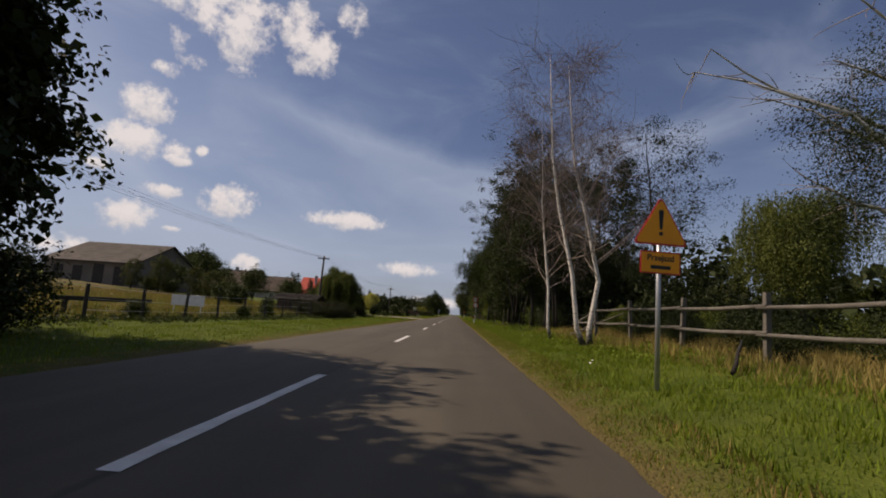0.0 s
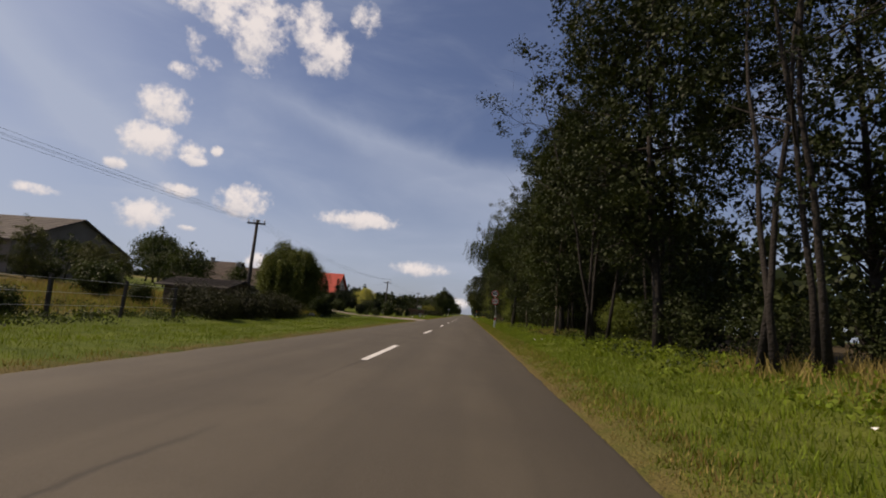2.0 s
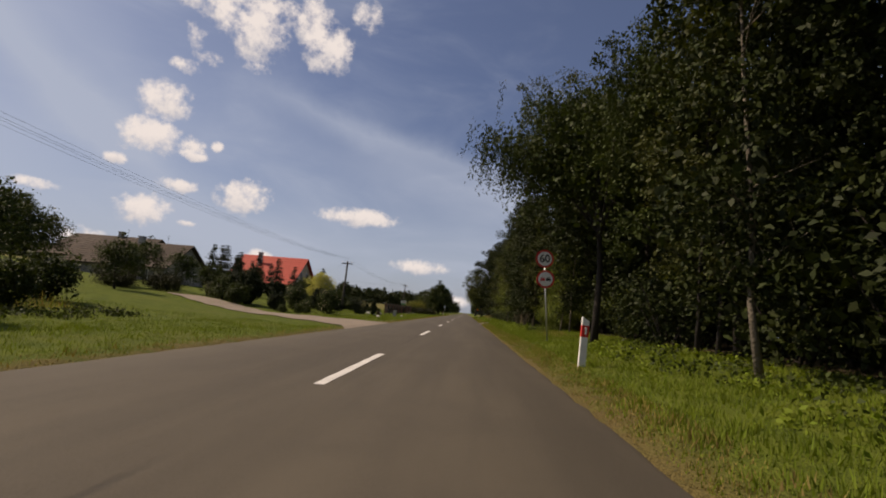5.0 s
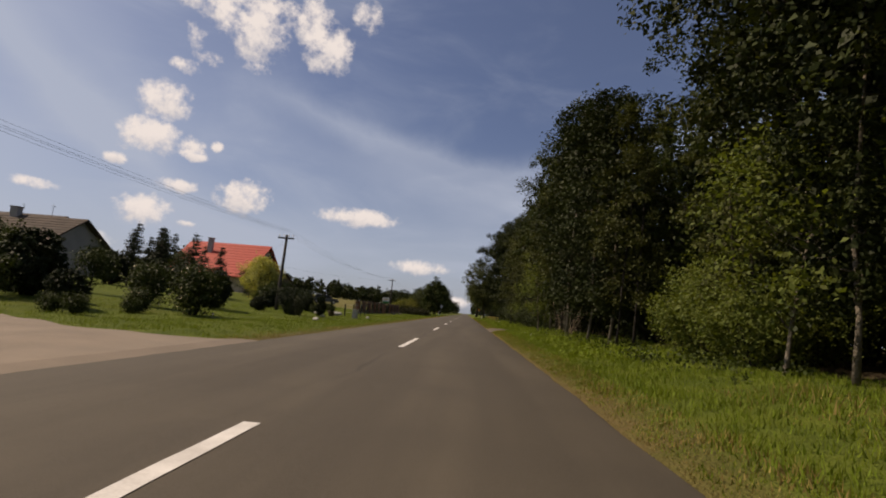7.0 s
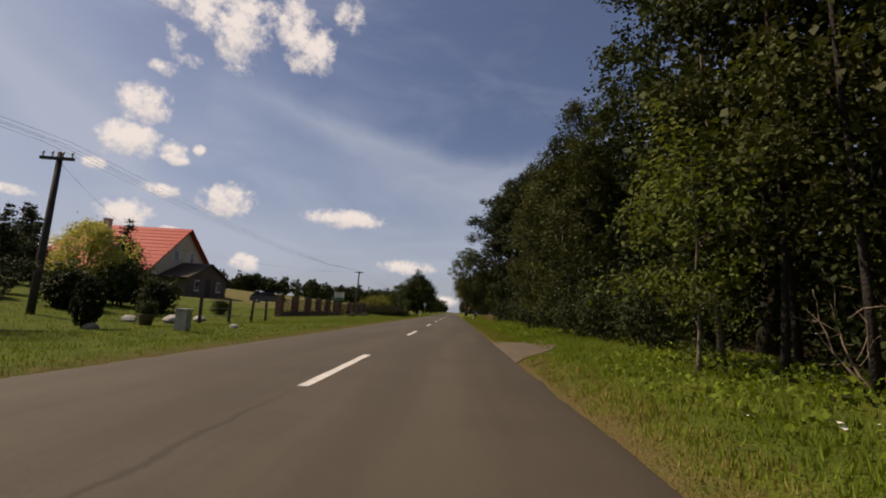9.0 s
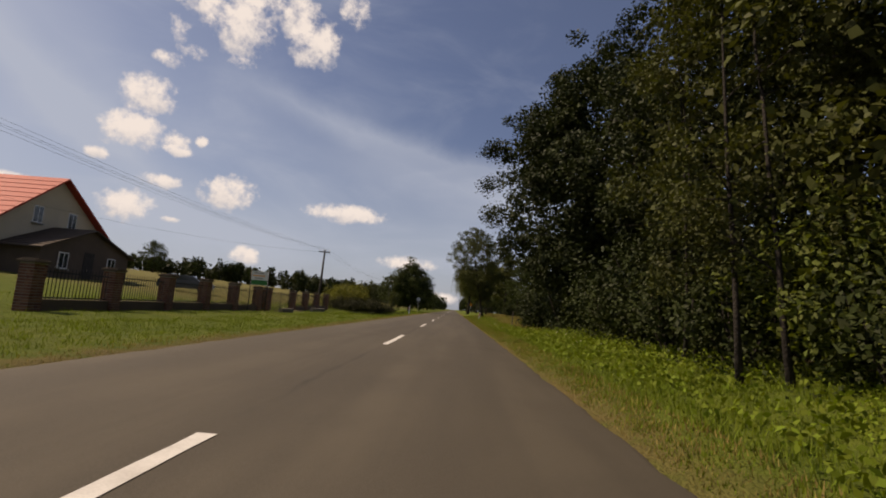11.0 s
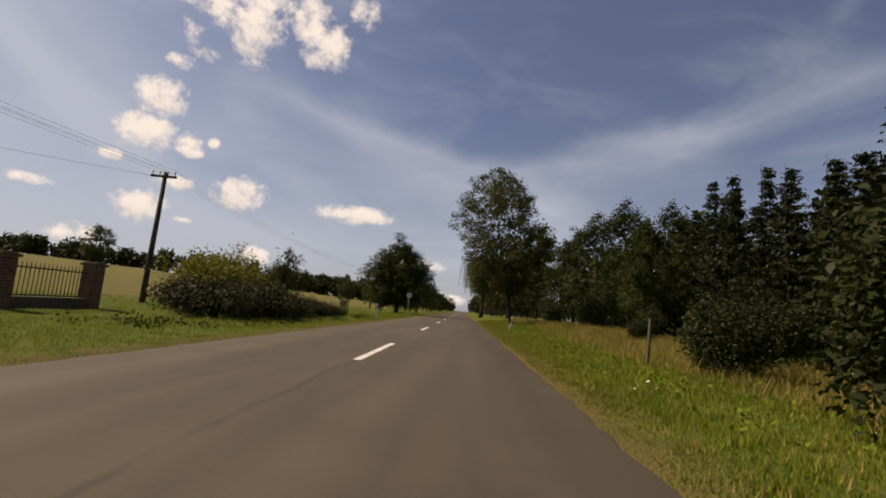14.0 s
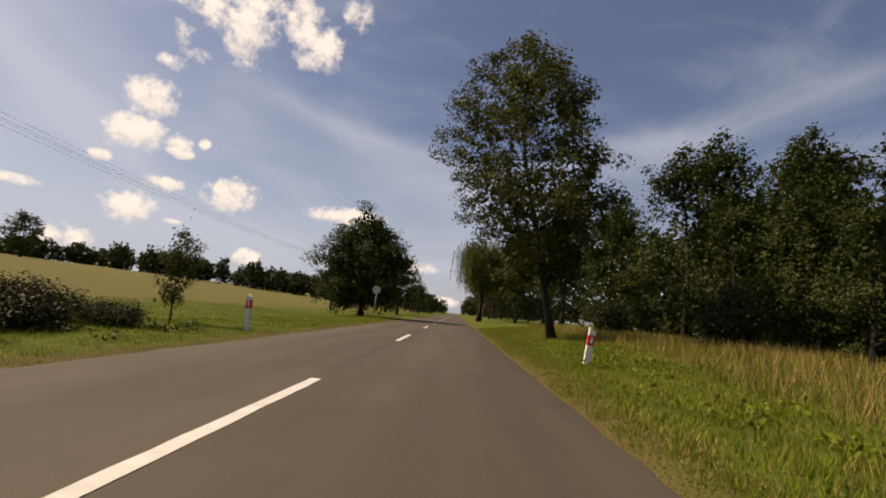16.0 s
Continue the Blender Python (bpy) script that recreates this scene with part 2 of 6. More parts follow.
M_RENDER = material("render_cream", (0.56, 0.47, 0.33), (0.46, 0.38, 0.27), rough=0.95, scale=0.8, fine=30.0, bump=0.15)
M_RENDER_GREY = material("render_grey", (0.38, 0.35, 0.31), (0.24, 0.22, 0.20), rough=0.95, scale=0.5, fine=20.0, bump=0.2)
M_RENDER_DARK = material("wall_dark_brown", (0.13, 0.095, 0.07), (0.08, 0.06, 0.045), rough=0.95, scale=0.6, fine=20.0, bump=0.2)
# grey render with the shadow on the barn's south wall put into its colour
M_RENDER_BARN = material("render_grey_shaded", (0.19, 0.165, 0.14), (0.11, 0.095, 0.08), rough=0.95, scale=0.5, fine=20.0, bump=0.2)
M_DEAD = material("dead_wood_pale", (0.24, 0.185, 0.13), (0.13, 0.10, 0.075), rough=0.9, scale=3.0, fine=20.0, bump=0.2)
M_GLASS = material("window_glass", (0.03, 0.035, 0.04), (0.02, 0.025, 0.03), rough=0.08, bump=0, spec=0.8)
M_CAR = material("car_paint_grey", (0.10, 0.11, 0.13), (0.08, 0.09, 0.11), rough=0.25, metal=0.5, bump=0, spec=0.6)
M_RUBBER = material("rubber", (0.02, 0.02, 0.02), (0.03, 0.03, 0.03), rough=0.85, bump=0.1)
M_STONE = material("field_stone", (0.45, 0.43, 0.39), (0.25, 0.24, 0.22), rough=0.9, scale=6.0, fine=40.0, bump=0.5)


def bark_birch():
    m = bpy.data.materials.new("bark_birch")
    m.use_nodes = True
    t = m.node_tree
    b = t.nodes["Principled BSDF"]
    vec = t.nodes.new("ShaderNodeTexCoord").outputs["Object"]
    mp = t.nodes.new("ShaderNodeMapping")
    mp.inputs["Scale"].default_value = (3.0, 3.0, 22.0)
    t.links.new(vec, mp.inputs["Vector"])
    marks = ramp(t, noise_tex(t, mp.outputs[0], 1.6, 4.0, 0.6), 0.57, 0.65)
    z = t.nodes.new("ShaderNodeSeparateXYZ")
    t.links.new(vec, z.inputs[0])
    foot = ramp(t, mth(t, "ADD", z.outputs[2], mth(t, "MULTIPLY", noise_tex(t, vec, 9.0, 4.0), 1.4)), 1.5, 0.75)
    c = mixc(t, mth(t, "MAXIMUM", marks, foot), mixc(t, noise_tex(t, vec, 5.0), (0.72, 0.67, 0.60), (0.46, 0.42, 0.38)), (0.055, 0.045, 0.04))
    t.links.new(c, b.inputs["Base Color"])
    b.inputs["Roughness"].default_value = 0.8
    bp = t.nodes.new("ShaderNodeBump")
    bp.inputs["Strength"].default_value, bp.inputs["Distance"].default_value = 0.5, 0.02
    t.links.new(mth(t, "ADD", marks, noise_tex(t, vec, 40.0)), bp.inputs["Height"])
    t.links.new(bp.outputs[0], b.inputs["Normal"])
    return m


M_BIRCH = bark_birch()


def asphalt():
    m = bpy.data.materials.new("asphalt")
    m.use_nodes = True
    t = m.node_tree
    b = t.nodes["Principled BSDF"]
    vec = t.nodes.new("ShaderNodeTexCoord").outputs["Object"]
    st = t.nodes.new("ShaderNodeMapping")
    st.inputs["Scale"].default_value = (1.0, 0.06, 1.0)
    t.links.new(vec, st.inputs["Vector"])
    streak, grain, patch = noise_tex(t, st.outputs[0], 1.3, 4.0), noise_tex(t, vec, 180.0, 2.0), noise_tex(t, vec, 0.7, 5.0)
    c = mixc(t, ramp(t, streak, 0.35, 0.68), (0.055, 0.046, 0.033), (0.079, 0.066, 0.047))
    c = mixc(t, mth(t, "MULTIPLY", ramp(t, patch, 0.4, 0.7), 0.55), c, (0.050, 0.042, 0.031))
    c = mixc(t, mth(t, "MULTIPLY", ramp(t, grain, 0.4, 0.7), 0.45), c, (0.124, 0.106, 0.082))
    # the paving joint beside the crown line, wandering and tarred
    s = t.nodes.new("ShaderNodeSeparateXYZ")
    t.links.new(vec, s.inputs[0])
    wob = mth(t, "MULTIPLY", mth(t, "SUBTRACT", noise_tex(t, vec, 0.6, 7.0, 0.65), 0.5), 0.42)
    off = mth(t, "ABSOLUTE", mth(t, "ADD", mth(t, "SUBTRACT", s.outputs[0], -2.02), wob))
    crack = mth(t, "MULTIPLY", ramp(t, off, 0.055, 0.004), ramp(t, noise_tex(t, vec, 0.35, 3.0), 0.38, 0.55))
    c = mixc(t, mth(t, "MULTIPLY", crack, 0.5), c, (0.026, 0.023, 0.020))
    t.links.new(c, b.inputs["Base Color"])
    b.inputs["Roughness"].default_value, b.inputs["Specular IOR Level"].default_value = 0.85, 0.25
    bp = t.nodes.new("ShaderNodeBump")
    bp.inputs["Strength"].default_value, bp.inputs["Distance"].default_value = 0.35, 0.008
    t.links.new(mth(t, "SUBTRACT", grain, crack), bp.inputs["Height"])
    t.links.new(bp.outputs[0], b.inputs["Normal"])
    return m


M_ASPHALT = asphalt()
M_LINE = material("road_marking", (0.72, 0.70, 0.66), (0.40, 0.38, 0.35), rough=0.7, scale=2.5, fine=70.0, bump=0.3, spread=0.3)


def soil():
    """Grass sward, dry along the road's edge, stubble on the hill and leaf litter under the trees."""
    m = bpy.data.materials.new("ground")
    m.use_nodes = True
    t = m.node_tree
    b = t.nodes["Principled BSDF"]
    vec = t.nodes.new("ShaderNodeTexCoord").outputs["Object"]
    s = t.nodes.new("ShaderNodeSeparateXYZ")
    t.links.new(vec, s.inputs[0])
    big, mid, fine = noise_tex(t, vec, 0.25, 5.0), noise_tex(t, vec, 1.8, 5.0), noise_tex(t, vec, 30.0, 3.0)
    grass = mixc(t, ramp(t, mid, 0.35, 0.7), (0.066, 0.090, 0.012), (0.108, 0.132, 0.018))
    grass = mixc(t, mth(t, "MULTIPLY", ramp(t, big, 0.5, 0.75), 0.3), grass, (0.18, 0.155, 0.05))
    grass = mixc(t, mth(t, "MULTIPLY", fine, 0.35), grass, (0.05, 0.07, 0.018))
    wob = mth(t, "MULTIPLY", mth(t, "SUBTRACT", mid, 0.5), 1.6)
    xr = mth(t, "ADD", s.outputs[0], wob)
    dry = mth(t, "MULTIPLY", ramp(t, xr, 1.8, 1.0), ramp(t, xr, -1.0, 0.0))
    dry = mth(t, "MAXIMUM", dry, mth(t, "MULTIPLY", mth(t, "MULTIPLY", ramp(t, xr, -5.6, -4.9), ramp(t, xr, -2.0, -3.0)), 0.9))
    c = mixc(t, mth(t, "MULTIPLY", dry, ramp(t, mth(t, "ADD", mth(t, "MULTIPLY", big, 0.5), mth(t, "MULTIPLY", mid, 0.5)), 0.28, 0.55)), grass, mixc(t, fine, (0.150, 0.112, 0.042), (0.080, 0.060, 0.027)))
    litter = mth(t, "MULTIPLY", ramp(t, xr, 4.6, 6.2), ramp(t, s.outputs[1], 128.0, 112.0))
    litter = mth(t, "MULTIPLY", litter, ramp(t, s.outputs[1], 20.0, 30.0))
    c = mixc(t, litter, c, mixc(t, fine, (0.05, 0.038, 0.024), (0.085, 0.065, 0.035)))
    field = mth(t, "MULTIPLY", ramp(t, mth(t, "ADD", s.outputs[0], mth(t, "MULTIPLY", wob, 2.0)), -14.0, -18.0), ramp(t, s.outputs[1], 122.0, 134.0))
    stub = mixc(t, ramp(t, mid, 0.3, 0.7), (0.150, 0.122, 0.044), (0.108, 0.112, 0.036))
    c = mixc(t, field, c, stub)
    farm = mth(t, "MULTIPLY", ramp(t, mth(t, "ADD", s.outputs[0], wob), -11.5, -14.0), ramp(t, s.outputs[1], 62.0, 52.0))
    c = mixc(t, mth(t, "MULTIPLY", farm, ramp(t, big, 0.30, 0.52)), c, mixc(t, ramp(t, mid, 0.4, 0.65), (0.085, 0.070, 0.030), (0.20, 0.155, 0.08)))
    t.links.new(c, b.inputs["Base Color"])
    b.inputs["Roughness"].default_value, b.inputs["Specular IOR Level"].default_value = 1.0, 0.1
    bp = t.nodes.new("ShaderNodeBump")
    bp.inputs["Strength"].default_value, bp.inputs["Distance"].default_value = 0.9, 0.1
    t.links.new(mth(t, "ADD", mid, mth(t, "MULTIPLY", fine, 0.6)), bp.inputs["Height"])
    t.links.new(bp.outputs[0], b.inputs["Normal"])
    return m


M_SOIL = soil()
M_SAND = material("sandy_drive", (0.235, 0.190, 0.145), (0.165, 0.135, 0.105), rough=1.0, scale=0.9, fine=40.0, bump=0.4)
M_GRAVEL = material("brown_gravel", (0.125, 0.098, 0.066), (0.075, 0.060, 0.042), rough=1.0, scale=1.5, fine=60.0, bump=0.6)
M_GRASS = material("grass_blade", (0.158, 0.204, 0.020), (0.100, 0.136, 0.013), rough=0.7, scale=0.5, fine=3.0, bump=0, island=0.6, translucent=0.3, spec=0.15)
M_GRASS_DRY = material("grass_blade_dry", (0.30, 0.215, 0.075), (0.17, 0.14, 0.045), rough=0.8, scale=0.5, fine=3.0, bump=0, island=0.6, translucent=0.2, spec=0.15)


# ---- building helpers ----
def link(name, mesh, mat, parent=None, label=""):
    ob = new(name, mesh)
    if mat is not None and not mesh.materials:
        mesh.materials.append(mat)
    if parent is not None:
        ob.parent = parent
    if label:
        ob["label"] = label
    return ob


def part(name, bm, mat, parent=None, label=""):
    """Links a bmesh as one mesh object."""
    me = bpy.data.meshes.new(name)
    bm.to_mesh(me)
    bm.free()
    return link(name, me, mat, parent, label)


def fast_mesh(name, verts, faces):
    """A mesh from arrays of corners and of faces with one number of corners."""
    verts, faces = np.asarray(verts, np.float32), np.asarray(faces, np.int32)
    me = bpy.data.meshes.new(name)
    k = faces.shape[1]
    me.vertices.add(len(verts))
    me.vertices.foreach_set("co", verts.ravel())
    me.loops.add(faces.size)
    me.loops.foreach_set("vertex_index", faces.ravel())
    me.polygons.add(len(faces))
    me.polygons.foreach_set("loop_start", np.arange(0, faces.size, k, dtype=np.int32))
    me.update(calc_edges=True)
    return me


def thing(name, label, category, at=None, group="", kind=""):
    ob = new(name)
    if at is not None:
        ob.matrix_basis = at
    return tagged(ob, label, category, group, kind)


def box(bm, c, s, m=None, bevel=0.0):
    """A box about c with sizes s; bevelled where asked."""
    mat = Matrix.Translation(c) @ Matrix.Diagonal((*s, 1))
    if m is not None:
        mat = m @ mat
    made = bmesh.ops.create_cube(bm, size=1.0, matrix=mat)
    if bevel:
        edges = {e for v in made["verts"] for e in v.link_edges}
        bmesh.ops.bevel(bm, geom=list(edges), offset=bevel, segments=2, affect="EDGES", profile=0.7)
    return bm


def boxes(*items, bevel=0.0):
    bm = bmesh.new()
    for c, s in items:
        box(bm, c, s, None, bevel)
    return bm


def tube(bm, pts, radii, n=7, cap=True):
    """A tapered tube along points."""
    rings = []
    pts = [Vector(p) for p in pts]
    for i, p in enumerate(pts):
        d = (pts[min(i + 1, len(pts) - 1)] - pts[max(i - 1, 0)]).normalized()
        a = d.cross(Vector((0.31, 0.95, 0.05)))
        a = a.normalized() if a.length > 1e-3 else Vector((1, 0, 0))
        b = d.cross(a)
        rings.append([bm.verts.new(p + (a * math.cos(k * 2 * math.pi / n) + b * math.sin(k * 2 * math.pi / n)) * radii[i]) for k in range(n)])
    for r0, r1 in zip(rings, rings[1:]):
        for k in range(n):
            f = bm.faces.new((r0[k], r0[(k + 1) % n], r1[(k + 1) % n], r1[k]))
            f.smooth = True
    if cap:
        bm.faces.new(rings[-1])
        bm.faces.new(rings[0][::-1])
    return bm


def prism(bm, outline, y0, y1, axis="y"):
    """A solid from an outline in x and z, drawn out along y (or, with axis x, outline in y and z along x)."""
    put = (lambda u, w, d: (u, d, w)) if axis == "y" else (lambda u, w, d: (d, u, w))
    a = [bm.verts.new(put(u, w, y0)) for u, w in outline]
    b = [bm.verts.new(put(u, w, y1)) for u, w in outline]
    bm.faces.new(a)
    bm.faces.new(b[::-1])
    for k in range(len(a)):
        j = (k + 1) % len(a)
        bm.faces.new((a[j], a[k], b[k], b[j]))
    bmesh.ops.recalc_face_normals(bm, faces=bm.faces)
    return bm


def disc(bm, c, r, y0, y1, n=28, inner=0.0):
    """A round plate facing -y; a ring where inner is given."""
    for k in range(n):
        a, b = 2 * math.pi * k / n, 2 * math.pi * (k + 1) / n
        pts = []
        for y in (y0, y1):
            pts.append([bm.verts.new((c[0] + math.cos(t) * q, y, c[1] + math.sin(t) * q)) for q, t in ((inner, a), (r, a), (r, b), (inner, b))])
        f, g = pts
        for quad in ((f[0], f[1], f[2], f[3]), (g[3], g[2], g[1], g[0]), (f[1], g[1], g[2], f[2])):
            try:
                bm.faces.new(quad)
            except ValueError:
                pass
    bmesh.ops.remove_doubles(bm, verts=bm.verts, dist=1e-5)
    bmesh.ops.recalc_face_normals(bm, faces=bm.faces)
    return bm


def smooth01(v):
    v = np.clip(v, 0, 1)
    return v * v * (3 - 2 * v)


def ground_z(x, y):
    """The lie of the land: flat road strip, a low bank to the east with a flat gap, fields that climb to the west."""
    x, y = np.asarray(x, float), np.asarray(y, float)
    low = 1 - 1.2 * smooth01((y - 119) / 7) * smooth01((160 - y) / 12)     # the bank runs out into a flat meadow
    z = np.where(x > 1.05, low * 0.105 * np.minimum(x - 1.05, 4.2) + 0.004 * np.clip(x - 5.2, 0, 120), 0.0)
    w = np.clip(-x - 12.5, 0, None)
    z = z + 0.060 * np.minimum(w, 95) + 0.012 * np.clip(w - 95, 0, 300)
    z = z - 0.05 * smooth01((1.25 - x) / 0.3) * smooth01((x + 5.1) / 0.3)
    rough = np.sin(x * 1.7 + y * 0.9) * np.sin(y * 1.3 - x * 0.6) * 0.035 + np.sin(x * 0.41 + 1.0) * np.sin(y * 0.23) * 0.06
    return z + rough * smooth01(np.maximum(x - 1.3, -x - 5.2) / 1.5)


def gz(x, y):
    return float(ground_z(x, y))


# ---- ground, road, drives ----
def build_ground():
    xs = np.unique(np.r_[np.linspace(-900, -120, 14), np.linspace(-120, -16, 40), np.linspace(-16, -5.4, 28), np.linspace(-5.4, -4.6, 7), np.linspace(-4, 0.8, 6), np.linspace(0.9, 1.5, 6), np.linspace(1.5, 9, 26), np.linspace(9, 60, 22), np.linspace(60, 900, 14)])
    ys = np.unique(np.r_[np.linspace(-150, -8, 14), np.linspace(-8, 210, 380), np.linspace(210, 420, 40), np.linspace(420, 2600, 24)])
    gx, gy = np.meshgrid(xs, ys)
    v = np.stack([gx, gy, ground_z(gx, gy)], -1).reshape(-1, 3)
    nx, ny = len(xs), len(ys)
    i = (np.arange(ny - 1)[:, None] * nx + np.arange(nx - 1)).ravel()
    me = fast_mesh("ground", v, np.stack([i, i + 1, i + nx + 1, i + nx], 1))
    me.polygons.foreach_set("use_smooth", np.ones(len(me.polygons), bool))
    tagged(link("ground", me, M_SOIL), "grassy verges, dry edges and stubble fields beside the road", "ground", kind="structure")


def build_road():
    rng = np.random.default_rng(4)
    ys = np.r_[np.arange(-40, 200, 0.4), np.arange(200, 700, 6.0), np.arange(700, 2400, 80.0)]
    left = -4.92 + 0.02 * np.sin(ys * 0.21) + rng.normal(0, 0.016, len(ys))
    right = 1.05 + 0.02 * np.sin(ys * 0.17 + 1) + rng.normal(0, 0.018, len(ys))
    fr = (0.0, 0.02, 0.25, 0.49, 0.75, 0.98, 1.0)
    rows = []
    for k, f in enumerate(fr):
        x = left + (right - left) * f
        z = 0.004 + 0.0 * x if 0 < k < 6 else np.full(len(ys), -0.055)
        rows.append(np.stack([x, ys, z], 1))
    v = np.stack(rows, 1).reshape(-1, 3)
    n = len(fr)
    i = (np.arange(len(ys) - 1)[:, None] * n + np.arange(n - 1)).ravel()
    tagged(link("road", fast_mesh("road", v, np.stack([i, i + 1, i + n + 1, i + n], 1)), M_ASPHALT), "worn grey-brown asphalt country road with a patched joint", "road", kind="structure")
    # dashes of the crown line: 4 m long, 12 m apart
    for k in range(-2, 42):
        y0 = 2.58 + 12 * k
        ny = 14
        yy = np.linspace(y0, y0 + 4.0, ny)
        wl, wr = rng.normal(0, 0.004, ny), rng.normal(0, 0.004, ny)
        vv = np.stack([np.stack([-2.065 + wl, yy, np.full(ny, 0.009)], 1), np.stack([-1.935 + wr, yy, np.full(ny, 0.009)], 1)], 1).reshape(-1, 3)
        j = np.arange(ny - 1) * 2
        tagged(link("lane_dash", fast_mesh("lane_dash", vv, np.stack([j, j + 1, j + 3, j + 2], 1)), M_LINE), "white painted dash worn along the road crown", "road marking", group="crown line", kind="structure")


def patch(name, outline, mat, label, lift=0.02, step=0.35):
    """A flat made-up area laid on the land inside an outline in plan."""
    ox, oy = [p[0] for p in outline], [p[1] for p in outline]
    bm = bmesh.new()
    vs = [bm.verts.new((x, y, 0)) for x, y in outline]
    bm.faces.new(vs)
    for axis, lo, hi in ((0, min(ox), max(ox)), (1, min(oy), max(oy))):
        p = lo + step
        while p < hi:
            co_, no_ = [0, 0, 0], [0, 0, 0]
            co_[axis], no_[axis] = p, 1
            bmesh.ops.bisect_plane(bm, geom=bm.verts[:] + bm.edges[:] + bm.faces[:], plane_co=co_, plane_no=no_)
            p += step
    for v in bm.verts:
        v.co.z = gz(v.co.x, v.co.y) + lift
    bmesh.ops.recalc_face_normals(bm, faces=bm.faces)
    return tagged(part(name, bm, mat), label, "driveway", kind="structure")


build_ground()
build_road()
patch("drive", [(-4.8, 62.6), (-4.8, 73.2), (-5.3, 72.2), (-6.4, 71.7), (-8.3, 72.0), (-12, 74.2), (-18, 79.0), (-20.6, 81.0), (-22.2, 78.4), (-19.5, 76.2), (-12, 69.8), (-8.5, 67.5), (-6.4, 66.2), (-5.4, 64.4)], M_SAND, "sandy pale driveway mouth joining the road", lift=0.04, step=0.3)
patch("drive", [(0.98, 91.2), (0.98, 97.6), (1.5, 97.0), (2.3, 96.4), (2.6, 94.8), (2.1, 93.2), (1.4, 92.0)], M_GRAVEL, "short gravelled field entrance beside the road")


# ---- trees and bushes ----
def fill_mesh(centres, size, rng):
    """Corners of larger sprays of foliage for the inside of a crown."""
    n = len(centres)
    d = rng.normal(size=(n, 3))
    d /= np.linalg.norm(d, axis=1, keepdims=True)
    a = np.cross(d, rng.normal(size=(n, 3)))
    a /= np.linalg.norm(a, axis=1, keepdims=True) + 1e-6
    b = np.cross(d, a)
    s = (size * rng.uniform(0.7, 1.3, n))[:, None]
    return np.stack([centres - d * s * 0.5, centres + a * s * 0.4 + b * s * 0.15, centres + d * s * 0.5, centres - a * s * 0.4 + b * s * 0.15], 1).reshape(-1, 3)


def leaf_mesh(name, centres, size, rng, droop=0.0, narrow=0.55, out=None, extra=None, lift=0.55):
    """Folded leaf blades about centres; droop turns their tips down, out leans them away from the crown's middle, lift turns their faces up."""
    n = len(centres)
    b = rng.normal(size=(n, 3)) * 0.6
    d = rng.normal(size=(n, 3))
    if out is not None:
        d += out * 0.8
        b += out * 0.45
        b[:, 2] += lift
    d[:, 2] -= droop
    b /= np.linalg.norm(b, axis=1, keepdims=True) + 1e-6
    d -= b * (d * b).sum(1, keepdims=True)
    d /= np.linalg.norm(d, axis=1, keepdims=True) + 1e-6
    a = np.cross(b, d)
    s = (size * rng.uniform(0.6, 1.3, n))[:, None]
    p0 = centres - d * s * 0.5
    p2 = centres + d * s * 0.5
    p1 = centres + a * s * narrow * 0.5 + b * s * 0.12
    p3 = centres - a * s * narrow * 0.5 + b * s * 0.12
    v = np.stack([p0, p1, p2, p3], 1).reshape(-1, 3)
    if extra is not None:
        v = np.concatenate([v, extra])
    return fast_mesh(name, v, np.arange(len(v)).reshape(-1, 4))


def wander(rng, a, b, n, bend, sag=0.0):
    a, b = np.array(a, float), np.array(b, float)
    t = np.linspace(0, 1, n)[:, None]
    off = rng.normal(size=3) * bend * np.linalg.norm(b - a)
    return a + (b - a) * t + off * (t * (1 - t)) * 2 + np.array([0, 0, -sag]) * t * t + rng.normal(size=(n, 3)) * bend * 0.12 * np.linalg.norm(b - a) * (t * (1 - t)) * 4


